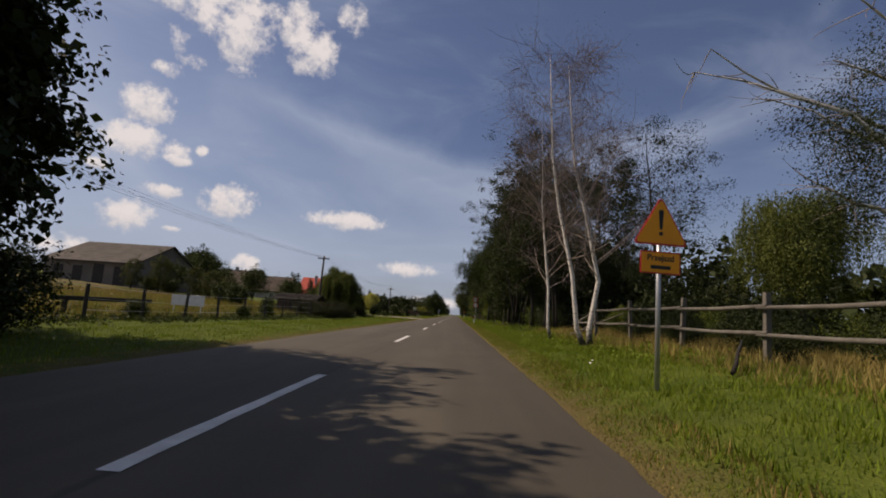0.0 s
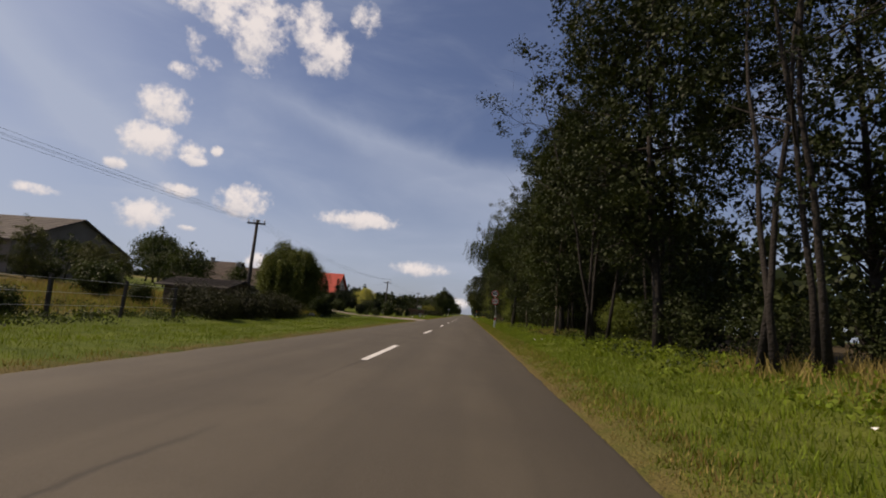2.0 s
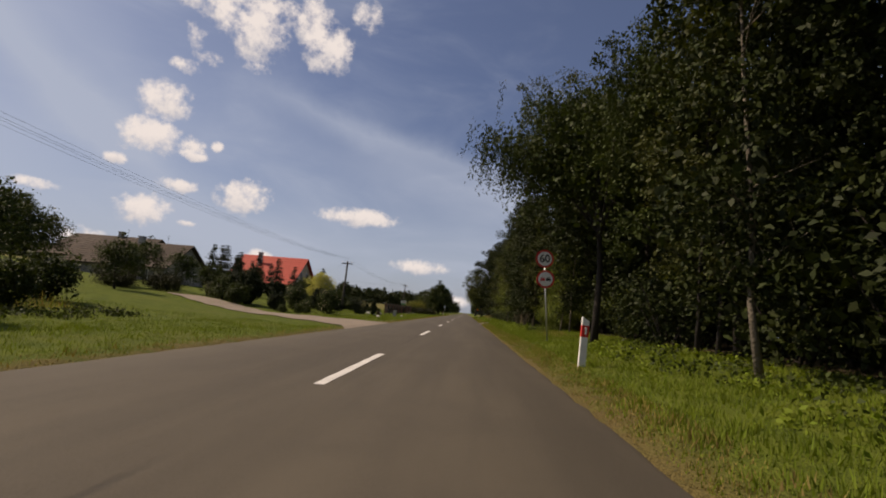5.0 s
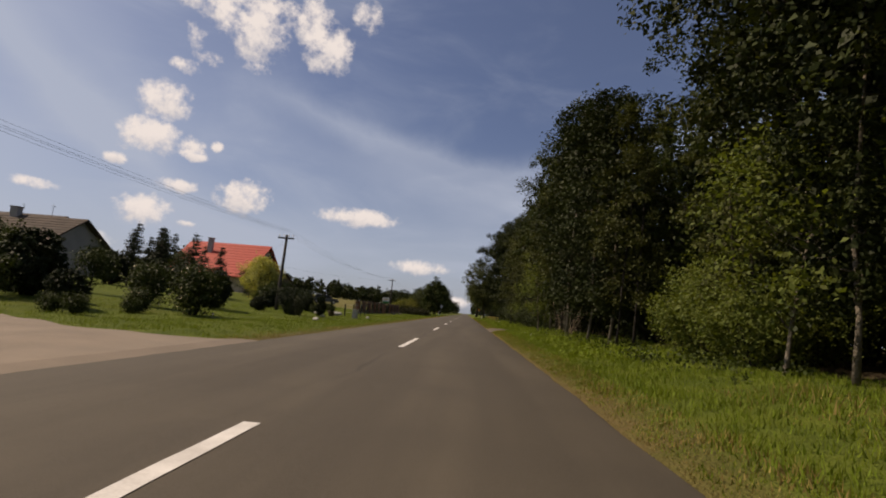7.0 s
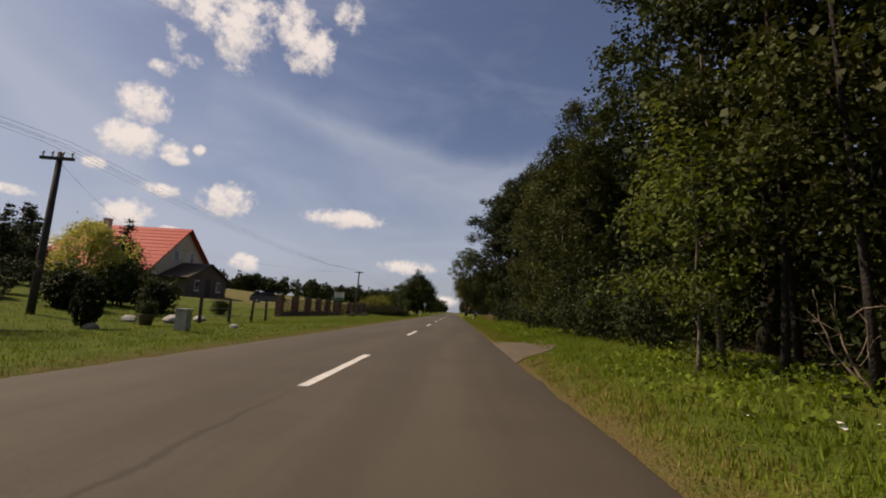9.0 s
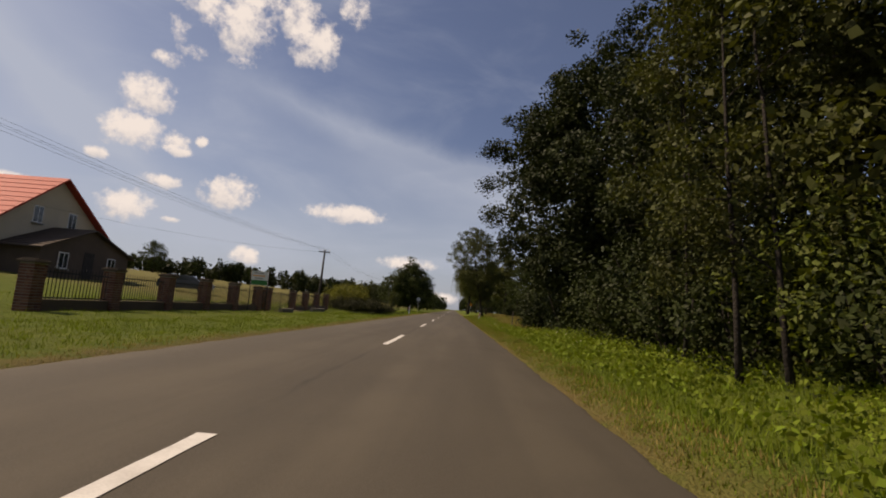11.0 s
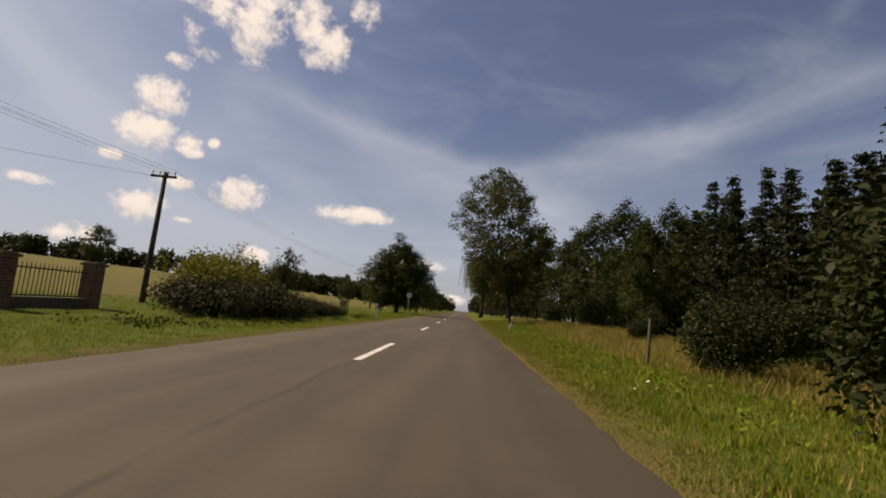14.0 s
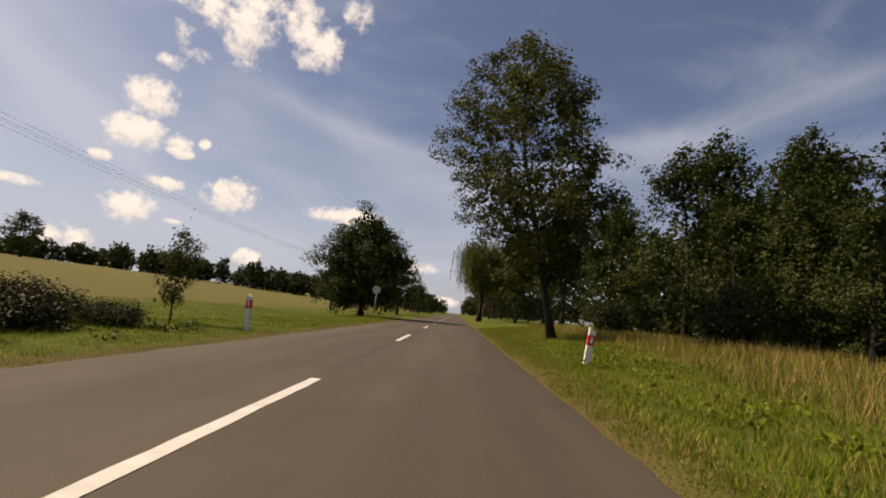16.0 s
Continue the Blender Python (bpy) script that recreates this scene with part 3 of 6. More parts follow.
def make_tree(name, label, seed, h=11.0, r=3.6, base=2.0, trunk=0.17, stems=1, limbs=16, clumps=150, per=45, leaf=0.16, spread=0.42, mat=None, bark=None, shape="round", droop=0.2, gap=0.0, category="tree", narrow=0.6, twigs=0, fill=350, core=0.66, lean=None):
    """A tree: tapered stems, limbs that reach into the crown, and leaves in clumps with gaps between them."""
    rng = np.random.default_rng(seed)
    root = thing(name, label, category)
    bm = bmesh.new()
    mid = (base + h) / 2
    half = (h - base) / 2

    def width(z):
        f = (z - base) / (h - base)
        if shape == "cone":
            return r * (1.02 - f) ** 0.8
        if shape == "full":
            return r * math.sqrt(max(0.05, 1 - abs(2 * f - 0.9) ** 3.0 if f < 0.96 else 0.1))
        if shape == "vase":
            return r * (0.5 + 0.5 * f / 0.3 if f < 0.3 else math.sqrt(max(0.05, 1 - ((f - 0.3) / 0.72) ** 3)))
        if shape == "tall":
            return r * math.sin(math.pi * min(1, max(0, f)) ** 0.75) ** 0.6 * (1 - 0.35 * f)
        return r * math.sqrt(max(0.02, 1 - ((z - mid) / half) ** 2))

    ends, tips = [], []
    for s in range(stems):
        off = rng.normal(size=2) * (0.05 if stems == 1 else 0.065) * h if lean is None else np.array(lean)
        foot = np.array([0, 0, -0.15]) + (np.r_[rng.normal(size=2) * 0.35, 0] if stems > 1 else 0)
        top = np.array([off[0], off[1], h * rng.uniform(0.86, 0.95)])
        path = wander(rng, foot, top, 9, 0.03)
        rad = trunk * (1 - np.linspace(0, 1, 9) * 0.9)
        rad[0] *= 1.35
        tube(bm, path, rad, 8)
        ends.append((path, rad))
    for k in range(limbs):
        path, rad = ends[k % stems]
        f = rng.uniform(max(0.12, base / h * 0.75), 0.9)
        i = f * 8
        p = path[int(i)] + (path[min(8, int(i) + 1)] - path[int(i)]) * (i - int(i))
        ang = rng.uniform(0, 2 * math.pi)
        zt = min(h * 0.98, p[2] + rng.uniform(0.05, 0.4) * r * (0.2 if shape == "cone" else 1.3))
        zt = max(zt, base + 0.1)
        reach = width(zt) * rng.uniform(0.6, 0.95)
        q = np.array([path[-1][0] * f + math.cos(ang) * reach, path[-1][1] * f + math.sin(ang) * reach, zt])
        w = wander(rng, p, q, 6, 0.09, sag=0.3 * droop)
        rr = rad[int(i)] * 0.5
        tube(bm, w, rr * (1 - np.linspace(0, 1, 6) * 0.82), 5, cap=False)
        tips += [w[3], w[4], w[5], w[5]]
        for _ in range(2 + twigs):
            q2 = w[4] + rng.normal(size=3) * r * 0.25 + np.array([0, 0, 0.2])
            w2 = wander(rng, w[rng.integers(2, 5)], q2, 4, 0.1)
            tube(bm, w2, rr * 0.3 * (1 - np.linspace(0, 1, 4) * 0.8), 4, cap=False)
            tips.append(w2[-1])
    part("trunk", bm, bark or M_BARK, root)
    tips = np.array(tips) if tips else np.zeros((1, 3))
    cc = []
    while len(cc) < clumps:
        if rng.random() < 0.35:
            cc.append(tips[rng.integers(len(tips))] + rng.normal(size=3) * 0.25)
            continue
        z = base + (h - base) * rng.random() ** (1.3 if shape == "cone" else 0.9)
        ang, q = rng.uniform(0, 2 * math.pi), math.sqrt(rng.uniform(0.3, 1.0))
        bump = 1 + 0.22 * math.sin(3 * ang + seed) + 0.16 * math.sin(5 * ang + z * 1.7 + seed * 2)
        x, y = math.cos(ang) * q * width(z) * bump, math.sin(ang) * q * width(z) * bump
        if gap and noise.noise(Vector((x * 0.55 + seed, y * 0.55, z * 0.55))) < gap - 0.5:
            continue
        cc.append(np.array([x + (lean[0] * z / h if lean else 0), y, z]))
    cc = np.array(cc)
    size = rng.uniform(0.6, 1.35, len(cc))
    flat = 0.55 if shape == "cone" else 0.75
    ball = rng.normal(size=(len(cc) * per, 3))
    ball *= (rng.random(len(ball)) ** 0.5 / (np.linalg.norm(ball, axis=1) + 1e-6))[:, None]
    pts = np.repeat(cc, per, 0) + ball * (1.75 * spread * np.repeat(size, per))[:, None] * np.array([1, 1, flat])
    keep = pts[:, 2] > 0.05
    pts = pts[keep]
    mid3 = np.array([0, 0, mid])
    if fill:
        ax = np.array([0, 0, 1.0])
        inner = cc[rng.integers(0, len(cc), fill * 2)]
        heart = inner * np.array([core, core, 1.0]) + (mid3 - inner) * 0.12 * ax + rng.normal(size=(len(inner), 3)) * 0.3
        heart = heart[heart[:, 2] > base * 0.8]
        big = fill_mesh(heart, leaf * 1.55, rng)
    out = (pts - mid3) / (np.linalg.norm(pts - mid3, axis=1, keepdims=True) + 0.1)
    link("crown", leaf_mesh("crown", pts, leaf, rng, droop, narrow, out, big if fill else None), mat or M_LEAF, root)
    return root


def make_conifer(name, label, seed, h, r, mat, trunk=0.1, base=0.3, tiers=20, leaf=0.16, per=16, ragged=0.25, category="tree"):
    """A spruce or pine: a straight stem with tiers of spreading, needled boughs and a pointed top."""
    rng = np.random.default_rng(seed)
    root = thing(name, label, category)
    bm = bmesh.new()
    stem = wander(rng, (0, 0, -0.15), (rng.normal() * 0.02 * h, rng.normal() * 0.02 * h, h), 7, 0.012)
    tube(bm, stem, trunk * (1.03 - np.linspace(0, 1, 7)), 7)
    pts = []
    for k in range(tiers):
        f = (k + rng.uniform(-0.3, 0.3)) / tiers
        z = base + (h * 0.98 - base) * max(f, 0)
        long = r * (1 - f) ** 0.8 * (0.55 + 0.45 * min(1, f * 5 + 0.4))
        for j in range(5 + int(4 * (1 - f))):
            a = rng.uniform(0, 2 * math.pi)
            q = long * rng.uniform(1 - ragged * 1.6, 1 + ragged * 0.6)
            tip = np.array([math.cos(a) * q, math.sin(a) * q, z + q * rng.uniform(-0.12, 0.22)])
            w = wander(rng, (0, 0, z), tip, 4, 0.05, sag=0.12 * q)
            tube(bm, w, (0.022, 0.016, 0.011, 0.005), 3, cap=False)
            n = max(4, int(per * (0.4 + q / r)))
            t = rng.uniform(0.25, 1.05, n)[:, None]
            pts.append(w[0] + (w[3] - w[0]) * t + rng.normal(size=(n, 3)) * np.array([0.12, 0.12, 0.06]) * (0.5 + 0.25 * r))
    part("trunk", bm, M_BARK, root)
    pts = np.concatenate(pts)
    out = pts * np.array([1, 1, 0]) / (np.linalg.norm(pts[:, :2], axis=1, keepdims=True) + 0.2)
    link("crown", leaf_mesh("crown", pts, leaf, rng, 0.1, 0.38, out), mat, root)
    return root


def make_topiary(name, label, seed, profile, n, leaf, mat):
    """A clipped shrub, a solid of turning of small leaves after a profile of heights and radii."""
    rng = np.random.default_rng(seed)
    root = thing(name, label, "bush")
    bm = bmesh.new()
    for k in range(4):
        a = k * 1.6
        tube(bm, wander(rng, (math.cos(a) * 0.08, math.sin(a) * 0.08, -0.1), (math.cos(a) * 0.35, math.sin(a) * 0.35, profile[-2][0] * 0.8), 5, 0.06), (0.04, 0.035, 0.03, 0.02, 0.012), 5, cap=False)
    part("stem", bm, M_BARK, root)
    zs, rs = np.array([p[0] for p in profile]), np.array([p[1] for p in profile])
    z = rng.uniform(zs[0], zs[-1], n)
    a = rng.uniform(0, 2 * np.pi, n)
    rad = np.interp(z, zs, rs) * (1 + 0.05 * np.sin(3 * a + seed) + 0.04 * np.sin(7 * a + 4 * z)) * rng.random(n) ** 0.16
    pts = np.stack([np.cos(a) * rad, np.sin(a) * rad, z + rng.normal(size=n) * 0.015], 1)
    out = pts * np.array([1, 1, 0]) / (np.linalg.norm(pts[:, :2], axis=1, keepdims=True) + 0.1)
    link("crown", leaf_mesh("crown", pts, leaf, rng, 0.0, 0.6, out), mat, root)
    return root


def make_weeping(name, label, seed, h, r, strands, mat, trunk=0.2, category="tree", long=0.6, leaf=0.16, clump=0.16, arcs_n=22, inner=0, low=0.25):
    """A weeping tree: strands of narrow leaves hang in curtains from arched limbs."""
    rng = np.random.default_rng(seed)
    root = thing(name, label, category)
    bm = bmesh.new()
    path = wander(rng, (0, 0, -0.15), (0.1, 0.1, h * 0.6), 6, 0.04)
    tube(bm, path, trunk * np.array([1.4, 1.0, 0.9, 0.8, 0.6, 0.45]), 8)
    arcs = []
    for k in range(arcs_n):
        ang, rr = rng.uniform(0, 2 * math.pi), r * rng.uniform(0.35, 1.0)
        zt = h * (1 - 0.38 * (rr / r) ** 2) * rng.uniform(0.86, 1.0)
        w = wander(rng, path[rng.integers(3, 6)], (math.cos(ang) * rr, math.sin(ang) * rr, zt), 7, 0.08)
        w[:, 2] += np.sin(np.linspace(0, math.pi, 7)) * 0.18 * h * 0.5
        tube(bm, w, trunk * 0.42 * (1 - np.linspace(0, 1, 7) * 0.85), 5, cap=False)
        arcs.append(w)
    part("trunk", bm, M_BARK, root)
    pts = []
    for k in range(strands):
        w = arcs[rng.integers(len(arcs))]
        p = w[rng.integers(2, 7)] + rng.normal(size=3) * np.array([clump, clump, 0.05]) * r
        drop = max(0.3, (p[2] - low) * rng.uniform(0.15, long))
        m = max(6, int(drop / (leaf * 0.27)))
        t = np.linspace(0, 1, m)[:, None]
        side = np.array([p[0], p[1], 0]) / (r + 0.1)
        pts.append(p + side * 0.25 * t + np.array([0, 0, -1.0]) * drop * t + rng.normal(size=(m, 3)) * 0.07)
    pts = np.concatenate(pts)
    heart = None
    if inner:
        d = rng.normal(size=(inner, 3))
        d *= (rng.random(inner) ** 0.4 / np.linalg.norm(d, axis=1))[:, None]
        heart = fill_mesh(d * np.array([0.86 * r, 0.86 * r, 0.25 * h]) + np.array([0, 0, 0.55 * h]), leaf * 0.95, rng)
    link("crown", leaf_mesh("crown", pts, leaf, rng, 2.2, 0.3, None, heart), mat, root)
    return root


def make_bush(name, label, seed, h, r, clumps, per, leaf, mat, ry=None, category="bush", spread=0.2, flowers=0, round_top=False, fill=500):
    """A bush from the ground up, of several stems and clumped leaves."""
    rng = np.random.default_rng(seed)
    root = thing(name, label, category)
    ry = ry or r
    bm = bmesh.new()
    for k in range(7):
        a = rng.uniform(0, 2 * math.pi)
        q = np.array([math.cos(a) * r * 0.6, math.sin(a) * ry * 0.6, h * rng.uniform(0.5, 0.85)])
        tube(bm, wander(rng, (math.cos(a) * 0.1 * r, math.sin(a) * 0.1 * ry, -0.1), q, 5, 0.08), 0.035 * (1 - np.linspace(0, 1, 5) * 0.8), 5, cap=False)
    part("stem", bm, M_BARK, root)
    cc = []
    while len(cc) < clumps:
        p = rng.normal(size=3)
        p /= np.linalg.norm(p)
        f = rng.uniform(0.55, 1.0) ** 0.6
        lump = 1.0 if round_top else 1 + 0.25 * math.sin(4 * p[0] * 2 + seed) * math.sin(3 * p[1] * 2 + seed * 1.3)
        q = np.array([p[0] * r * f * lump, p[1] * ry * f * lump, h * 0.5 + p[2] * h * 0.5 * f * (1 if round_top else lump)])
        if q[2] > 0.05:
            cc.append(q)
    cc = np.array(cc)
    ball = rng.normal(size=(len(cc) * per, 3))
    ball *= (rng.random(len(ball)) ** 0.5 / (np.linalg.norm(ball, axis=1) + 1e-6))[:, None]
    pts = np.repeat(cc, per, 0) + ball * 1.7 * spread * (0.5 if round_top else 1.0)
    pts = pts[pts[:, 2] > 0.02]
    mid3 = np.array([0, 0, h * 0.5])
    out = (pts - mid3) / (np.linalg.norm(pts - mid3, axis=1, keepdims=True) + 0.1)
    heart = rng.normal(size=(fill, 3))
    heart *= (0.8 * rng.random(fill) ** 0.4 / np.linalg.norm(heart, axis=1))[:, None]
    heart = heart * np.array([r, ry, h * 0.5]) + mid3 * 0.95
    link("crown", leaf_mesh("crown", pts, leaf, rng, 0.1, 0.6, out, fill_mesh(heart[heart[:, 2] > 0.04], 0.10 * (r + h) ** 0.5, rng)), mat, root)
    if flowers:
        fp = pts[rng.integers(0, len(pts), flowers)] + rng.normal(size=(flowers, 3)) * 0.06 + out[:1] * 0
        link("blossom", leaf_mesh("blossom", fp, 0.09, rng, -0.3, 0.9), M_FLOWER, root, "pale open blossoms")
    return root


def place(ob, x, y, turn=0.0, scale=1.0, sz=None, sink=0.0):
    ob.matrix_basis = Matrix.Translation((x, y, gz(x, y) - sink)) @ Matrix.Rotation(radians(turn), 4, "Z") @ Matrix.Diagonal((scale, scale, sz or scale, 1))
    return ob


def again(ob, x, y, turn=0.0, scale=1.0, sz=None):
    m = Matrix.Translation((x, y, gz(x, y))) @ Matrix.Rotation(radians(turn), 4, "Z") @ Matrix.Diagonal((scale, scale, sz or scale, 1))
    keep = ob.matrix_basis.copy()
    ob.matrix_basis = Matrix.Identity(4)
    c = copy_thing(ob, m)
    ob.matrix_basis = keep
    return c


# -- the tree belt along the east verge --
ALDER = "tall dark green broadleaf tree on the grassy verge"
t_a = make_tree("broadleaf_tree", ALDER, 11, h=12.5, r=3.7, base=1.4, limbs=22, clumps=240, per=95, leaf=0.125, spread=0.28, mat=M_LEAF, shape="full", fill=1500)
t_b = make_tree("broadleaf_tree", ALDER, 12, h=13.0, r=3.6, base=2.2, stems=2, trunk=0.14, limbs=22, clumps=230, per=95, leaf=0.125, spread=0.28, mat=M_LEAF_OAK, gap=0.3, shape="full", fill=1500)
t_c = make_tree("broadleaf_tree", "open-crowned broadleaf tree with several slim dark trunks", 13, h=12.5, r=3.1, base=3.2, stems=4, trunk=0.06, limbs=30, clumps=88, per=85, leaf=0.105, spread=0.26, mat=M_LEAF_OAK, gap=0.5, twigs=3, fill=0)
t_d = make_tree("broadleaf_tree", "brownish green broadleaf tree with a full crown", 14, h=9.5, r=3.4, base=0.8, limbs=18, clumps=280, per=56, leaf=0.16, spread=0.34, mat=M_LEAF_BROWN, fill=900)
t_far = make_tree("broadleaf_tree", "dark green broadleaf tree set back in the wood", 19, h=12.0, r=3.9, base=0.8, limbs=12, clumps=150, per=34, leaf=0.28, spread=0.46, mat=M_LEAF_OAK, shape="full", fill=220)
place(t_far, 10.5, 57.5)
t_u = make_bush("undergrowth_bush", "dense dark undergrowth bush beneath the trees", 15, 2.6, 1.6, 76, 30, 0.13, M_LEAF_OAK, spread=0.25, fill=260)
t_v = make_bush("undergrowth_bush", "light green undergrowth bush at the wood's edge", 16, 2.8, 1.7, 150, 40, 0.11, M_LEAF_LIGHT, spread=0.24)

t_f = make_tree("slim_tree", "slim young roadside tree with a pale thin trunk", 17, h=10.5, r=1.45, base=1.7, trunk=0.052, limbs=22, clumps=120, per=105, leaf=0.115, spread=0.25, mat=M_LEAF_OAK, bark=M_BARK_PALE, shape="tall", fill=260, gap=0.15)
t_g = make_tree("slim_tree", "slim forked roadside tree with dark stems", 18, h=9.5, r=1.5, base=1.3, trunk=0.05, stems=2, limbs=22, clumps=100, per=105, leaf=0.10, spread=0.25, mat=M_LEAF_BROWN, shape="tall", fill=260, gap=0.2)
place(t_d, 8.6, 48.0, 40)
t_n = make_tree("broadleaf_tree", "tall broadleaf tree with a single dark trunk and loose crown", 20, h=12.8, r=3.1, base=2.6, trunk=0.13, limbs=30, clumps=280, per=90, leaf=0.115, spread=0.28, mat=M_LEAF_OAK, gap=0.15, twigs=2, fill=1300)
place(t_n, 4.6, 30.4, 10)
place(t_c, 6.8, 36.0, 10)
again(t_c, 4.8, 25.6, 130, 0.95)
place(t_b, 6.4, 47.6, 0)
place(t_a, 8.2, 52.5, 0)
place(t_f, 3.7, 39.6, 0)
place(t_g, 4.4, 41.9, 0)
rng0 = random.Random(5)
BELT = [(t_c, 4.3, 34.8, .95),   
        (t_b, 6.6, 51.5, .95), (t_far, 9.2, 55, 1.0), (t_a, 6.2, 57.0, .95), (t_b, 6.5, 70.8, 1.0), (t_far, 9.0, 62, 1.05), (t_far, 9.0, 70, 1.1), (t_far, 11.5, 67, 1.1),
        (t_a, 8.8, 76.5, 1.05), (t_a, 7.9, 83.0, .74), (t_b, 7.2, 87.2, .95), (t_far, 11.5, 80, 1.1), (t_a, 5.7, 90.6, .98), (t_far, 9.8, 87, 1.05), (t_far, 11.0, 94.5, 1.0),
        (t_a, 7.0, 101.5, .9), (t_far, 9.8, 102, 1.05), (t_d, 6.4, 105.5, .95), (t_b, 7.4, 109.0, .95), (t_far, 10.5, 111.0, 1.05), (t_far, 11, 118, 1.0), (t_b, 6.2, 113.4, .92)]
for tr, x, y, s in BELT:
    again(tr, x, y, rng0.uniform(0, 360), s)
again(t_a, 4.4, 41.6, 40, 0.72, 0.92)
again(t_b, 5.9, 33.4, 300, 0.85, 0.9)
again(t_b, 5.0, 45.4, 80, 0.75, 0.95)
again(t_b, 5.0, 39.0, 200, 0.62, 0.93)
for tr, x, y, s in [(t_f, 4.7, 42.9, 1.0), (t_g, 4.3, 48.2, 1.0), (t_f, 4.1, 52.8, 1.05), (t_g, 4.6, 56.0, 1.0), (t_f, 4.9, 70.0, .85), (t_g, 5.2, 73.6, .8),
                    (t_f, 3.8, 80.2, .97), (t_g, 4.3, 77.9, .8), (t_f, 3.6, 82.6, 1.07), (t_f, 3.9, 84.2, 1.1), (t_f, 4.2, 79.0, .95), (t_g, 4.0, 88.2, 1.0), (t_f, 4.1, 89.2, 1.0), (t_g, 4.6, 86.4, 1.0),
                    (t_g, 4.2, 100.2, 1.0), (t_f, 4.4, 103.0, 1.0), (t_g, 4.0, 106.4, .9), (t_g, 3.9, 109.2, .85)]:
    again(tr, x, y, rng0.uniform(0, 360), s)
for k in range(54):
    y = 26.5 + k * 1.8 + rng0.uniform(-0.5, 0.5)
    x = rng0.uniform(7.2, 9.4) if k % 2 else rng0.uniform(4.8, 6.2) + (0.9 if 62 < y < 98 else 0.0)
    dark = rng0.random() < 0.9 or y > 108
    u = again(t_u if dark else t_v, x, y, rng0.uniform(0, 360), rng0.uniform(0.7, 1.2) * (0.6 if y < 44 else 1.0))
place(t_u, 6.0, 31.0)
place(t_v, 5.0, 74.2, 0, 0.66)
for x, y, sc in [(5.7, 75.4, .74), (5.0, 72.4, .58), (6.4, 73.2, .72)]:
    again(t_v, x, y, x * 70, sc)
for x, y, sc in [(4.4, 92.4, .7), (4.9, 94.6, .8), (4.5, 96.6, .75), (4.3, 98.6, .7), (4.6, 101.6, .6), (4.5, 104.8, .7), (4.3, 107.6, .7), (4.5, 110.4, .8), (4.7, 112.6, .9), (4.6, 114.8, .85), (6.2, 120.8, .9), (6.8, 118.2, 1.2), (7.6, 121.5, 1.0), (8.8, 119.5, 1.1), (9.6, 123.0, 1.1)]:
    again(t_u, x, y, x * 130, sc)

t_lb = make_tree("small_tree", "small thin tree with yellowish green leaves at the wood's edge", 26, h=3.6, r=1.0, base=0.9, trunk=0.035, limbs=16, clumps=90, per=44, leaf=0.095, spread=0.24, mat=M_LEAF_LIGHT, bark=M_BARK_PALE, gap=0.25, fill=0)
place(t_lb, 3.3, 88.4)
again(t_lb, 4.6, 71.0, 60, 1.15)
again(t_lb, 4.9, 44.0, 120, .8)


def dead_shrub(x, y, seed, h):
    """A leafless shrub of pale forking branches."""
    rng = np.random.default_rng(seed)
    root = thing("dead_shrub", "leafless dead shrub with pale brittle branches", "shrub", pose(x, y, gz(x, y)))
    for k in range(9):
        bm = bmesh.new()
        a = rng.uniform(0, 2 * math.pi)
        end = np.array([math.cos(a) * h * 0.5, math.sin(a) * h * 0.5, h * rng.uniform(0.5, 1.0)])
        w = wander(rng, (math.cos(a) * 0.12, math.sin(a) * 0.12, -0.05), end, 8, 0.12)
        tube(bm, w, 0.018 * (1 - np.linspace(0, 1, 8) * 0.85), 5, cap=False)
        for _ in range(9):
            s = w[rng.integers(2, 8)]
            tw = wander(rng, s, s + rng.normal(size=3) * 0.28 * h * 0.5 + end * 0.08, 4, 0.15)
            tube(bm, tw, 0.007 * (1 - np.linspace(0, 1, 4) * 0.7), 4, cap=False)
        part("branch", bm, M_DEAD, root)


dead_shrub(4.1, 85.2, 27, 1.55)
dead_shrub(4.4, 86.6, 28, 1.2)

# big maple over the verge and what follows it
t_m = make_tree("maple_tree", "large dense dark green maple leaning over the verge", 21, h=12.8, r=5.1, base=1.2, trunk=0.24, limbs=34, clumps=640, per=140, leaf=0.15, spread=0.36, mat=M_LEAF_MAPLE, shape="vase", fill=9000, core=0.82)
place(t_m, 6.1, 121.5, 30)
t_p = make_conifer("pine_tree", "dark green pine at the edge of the wood", 22, 11.5, 2.6, M_NEEDLE, trunk=0.14, base=0.6, tiers=30, leaf=0.29, per=44, ragged=0.3)
place(t_p, 14.4, 133.8, 0, 0.85, 0.7)
for k, (x, y) in enumerate([(12.6, 136.0), (12.3, 138.6), (12.6, 141.2), (13.3, 143.6), (14.2, 146.0), (14.4, 149.0), (14.8, 152.3), (15.6, 156.0), (16.4, 160.0), (17.2, 164.0), (14.0, 130.5), (14.6, 126.5), (14.2, 122.5)]):
    grown = 1.24 if 155 < y else 1.2 if 130 < y < 137 else 1.0
    again(t_p, x, y, k * 67, 0.82, (0.70 + 0.05 * (k % 3)) * grown)
    again(t_p, x + 2.4 + 0.5 * (k % 2), y + 1.3, k * 41, 0.9, (0.77 + 0.06 * (k % 2)) * grown)
again(t_p, 11.5, 133.4, 20, 0.85, 0.8)
again(t_p, 11.9, 131.2, 80, 0.85, 0.86)
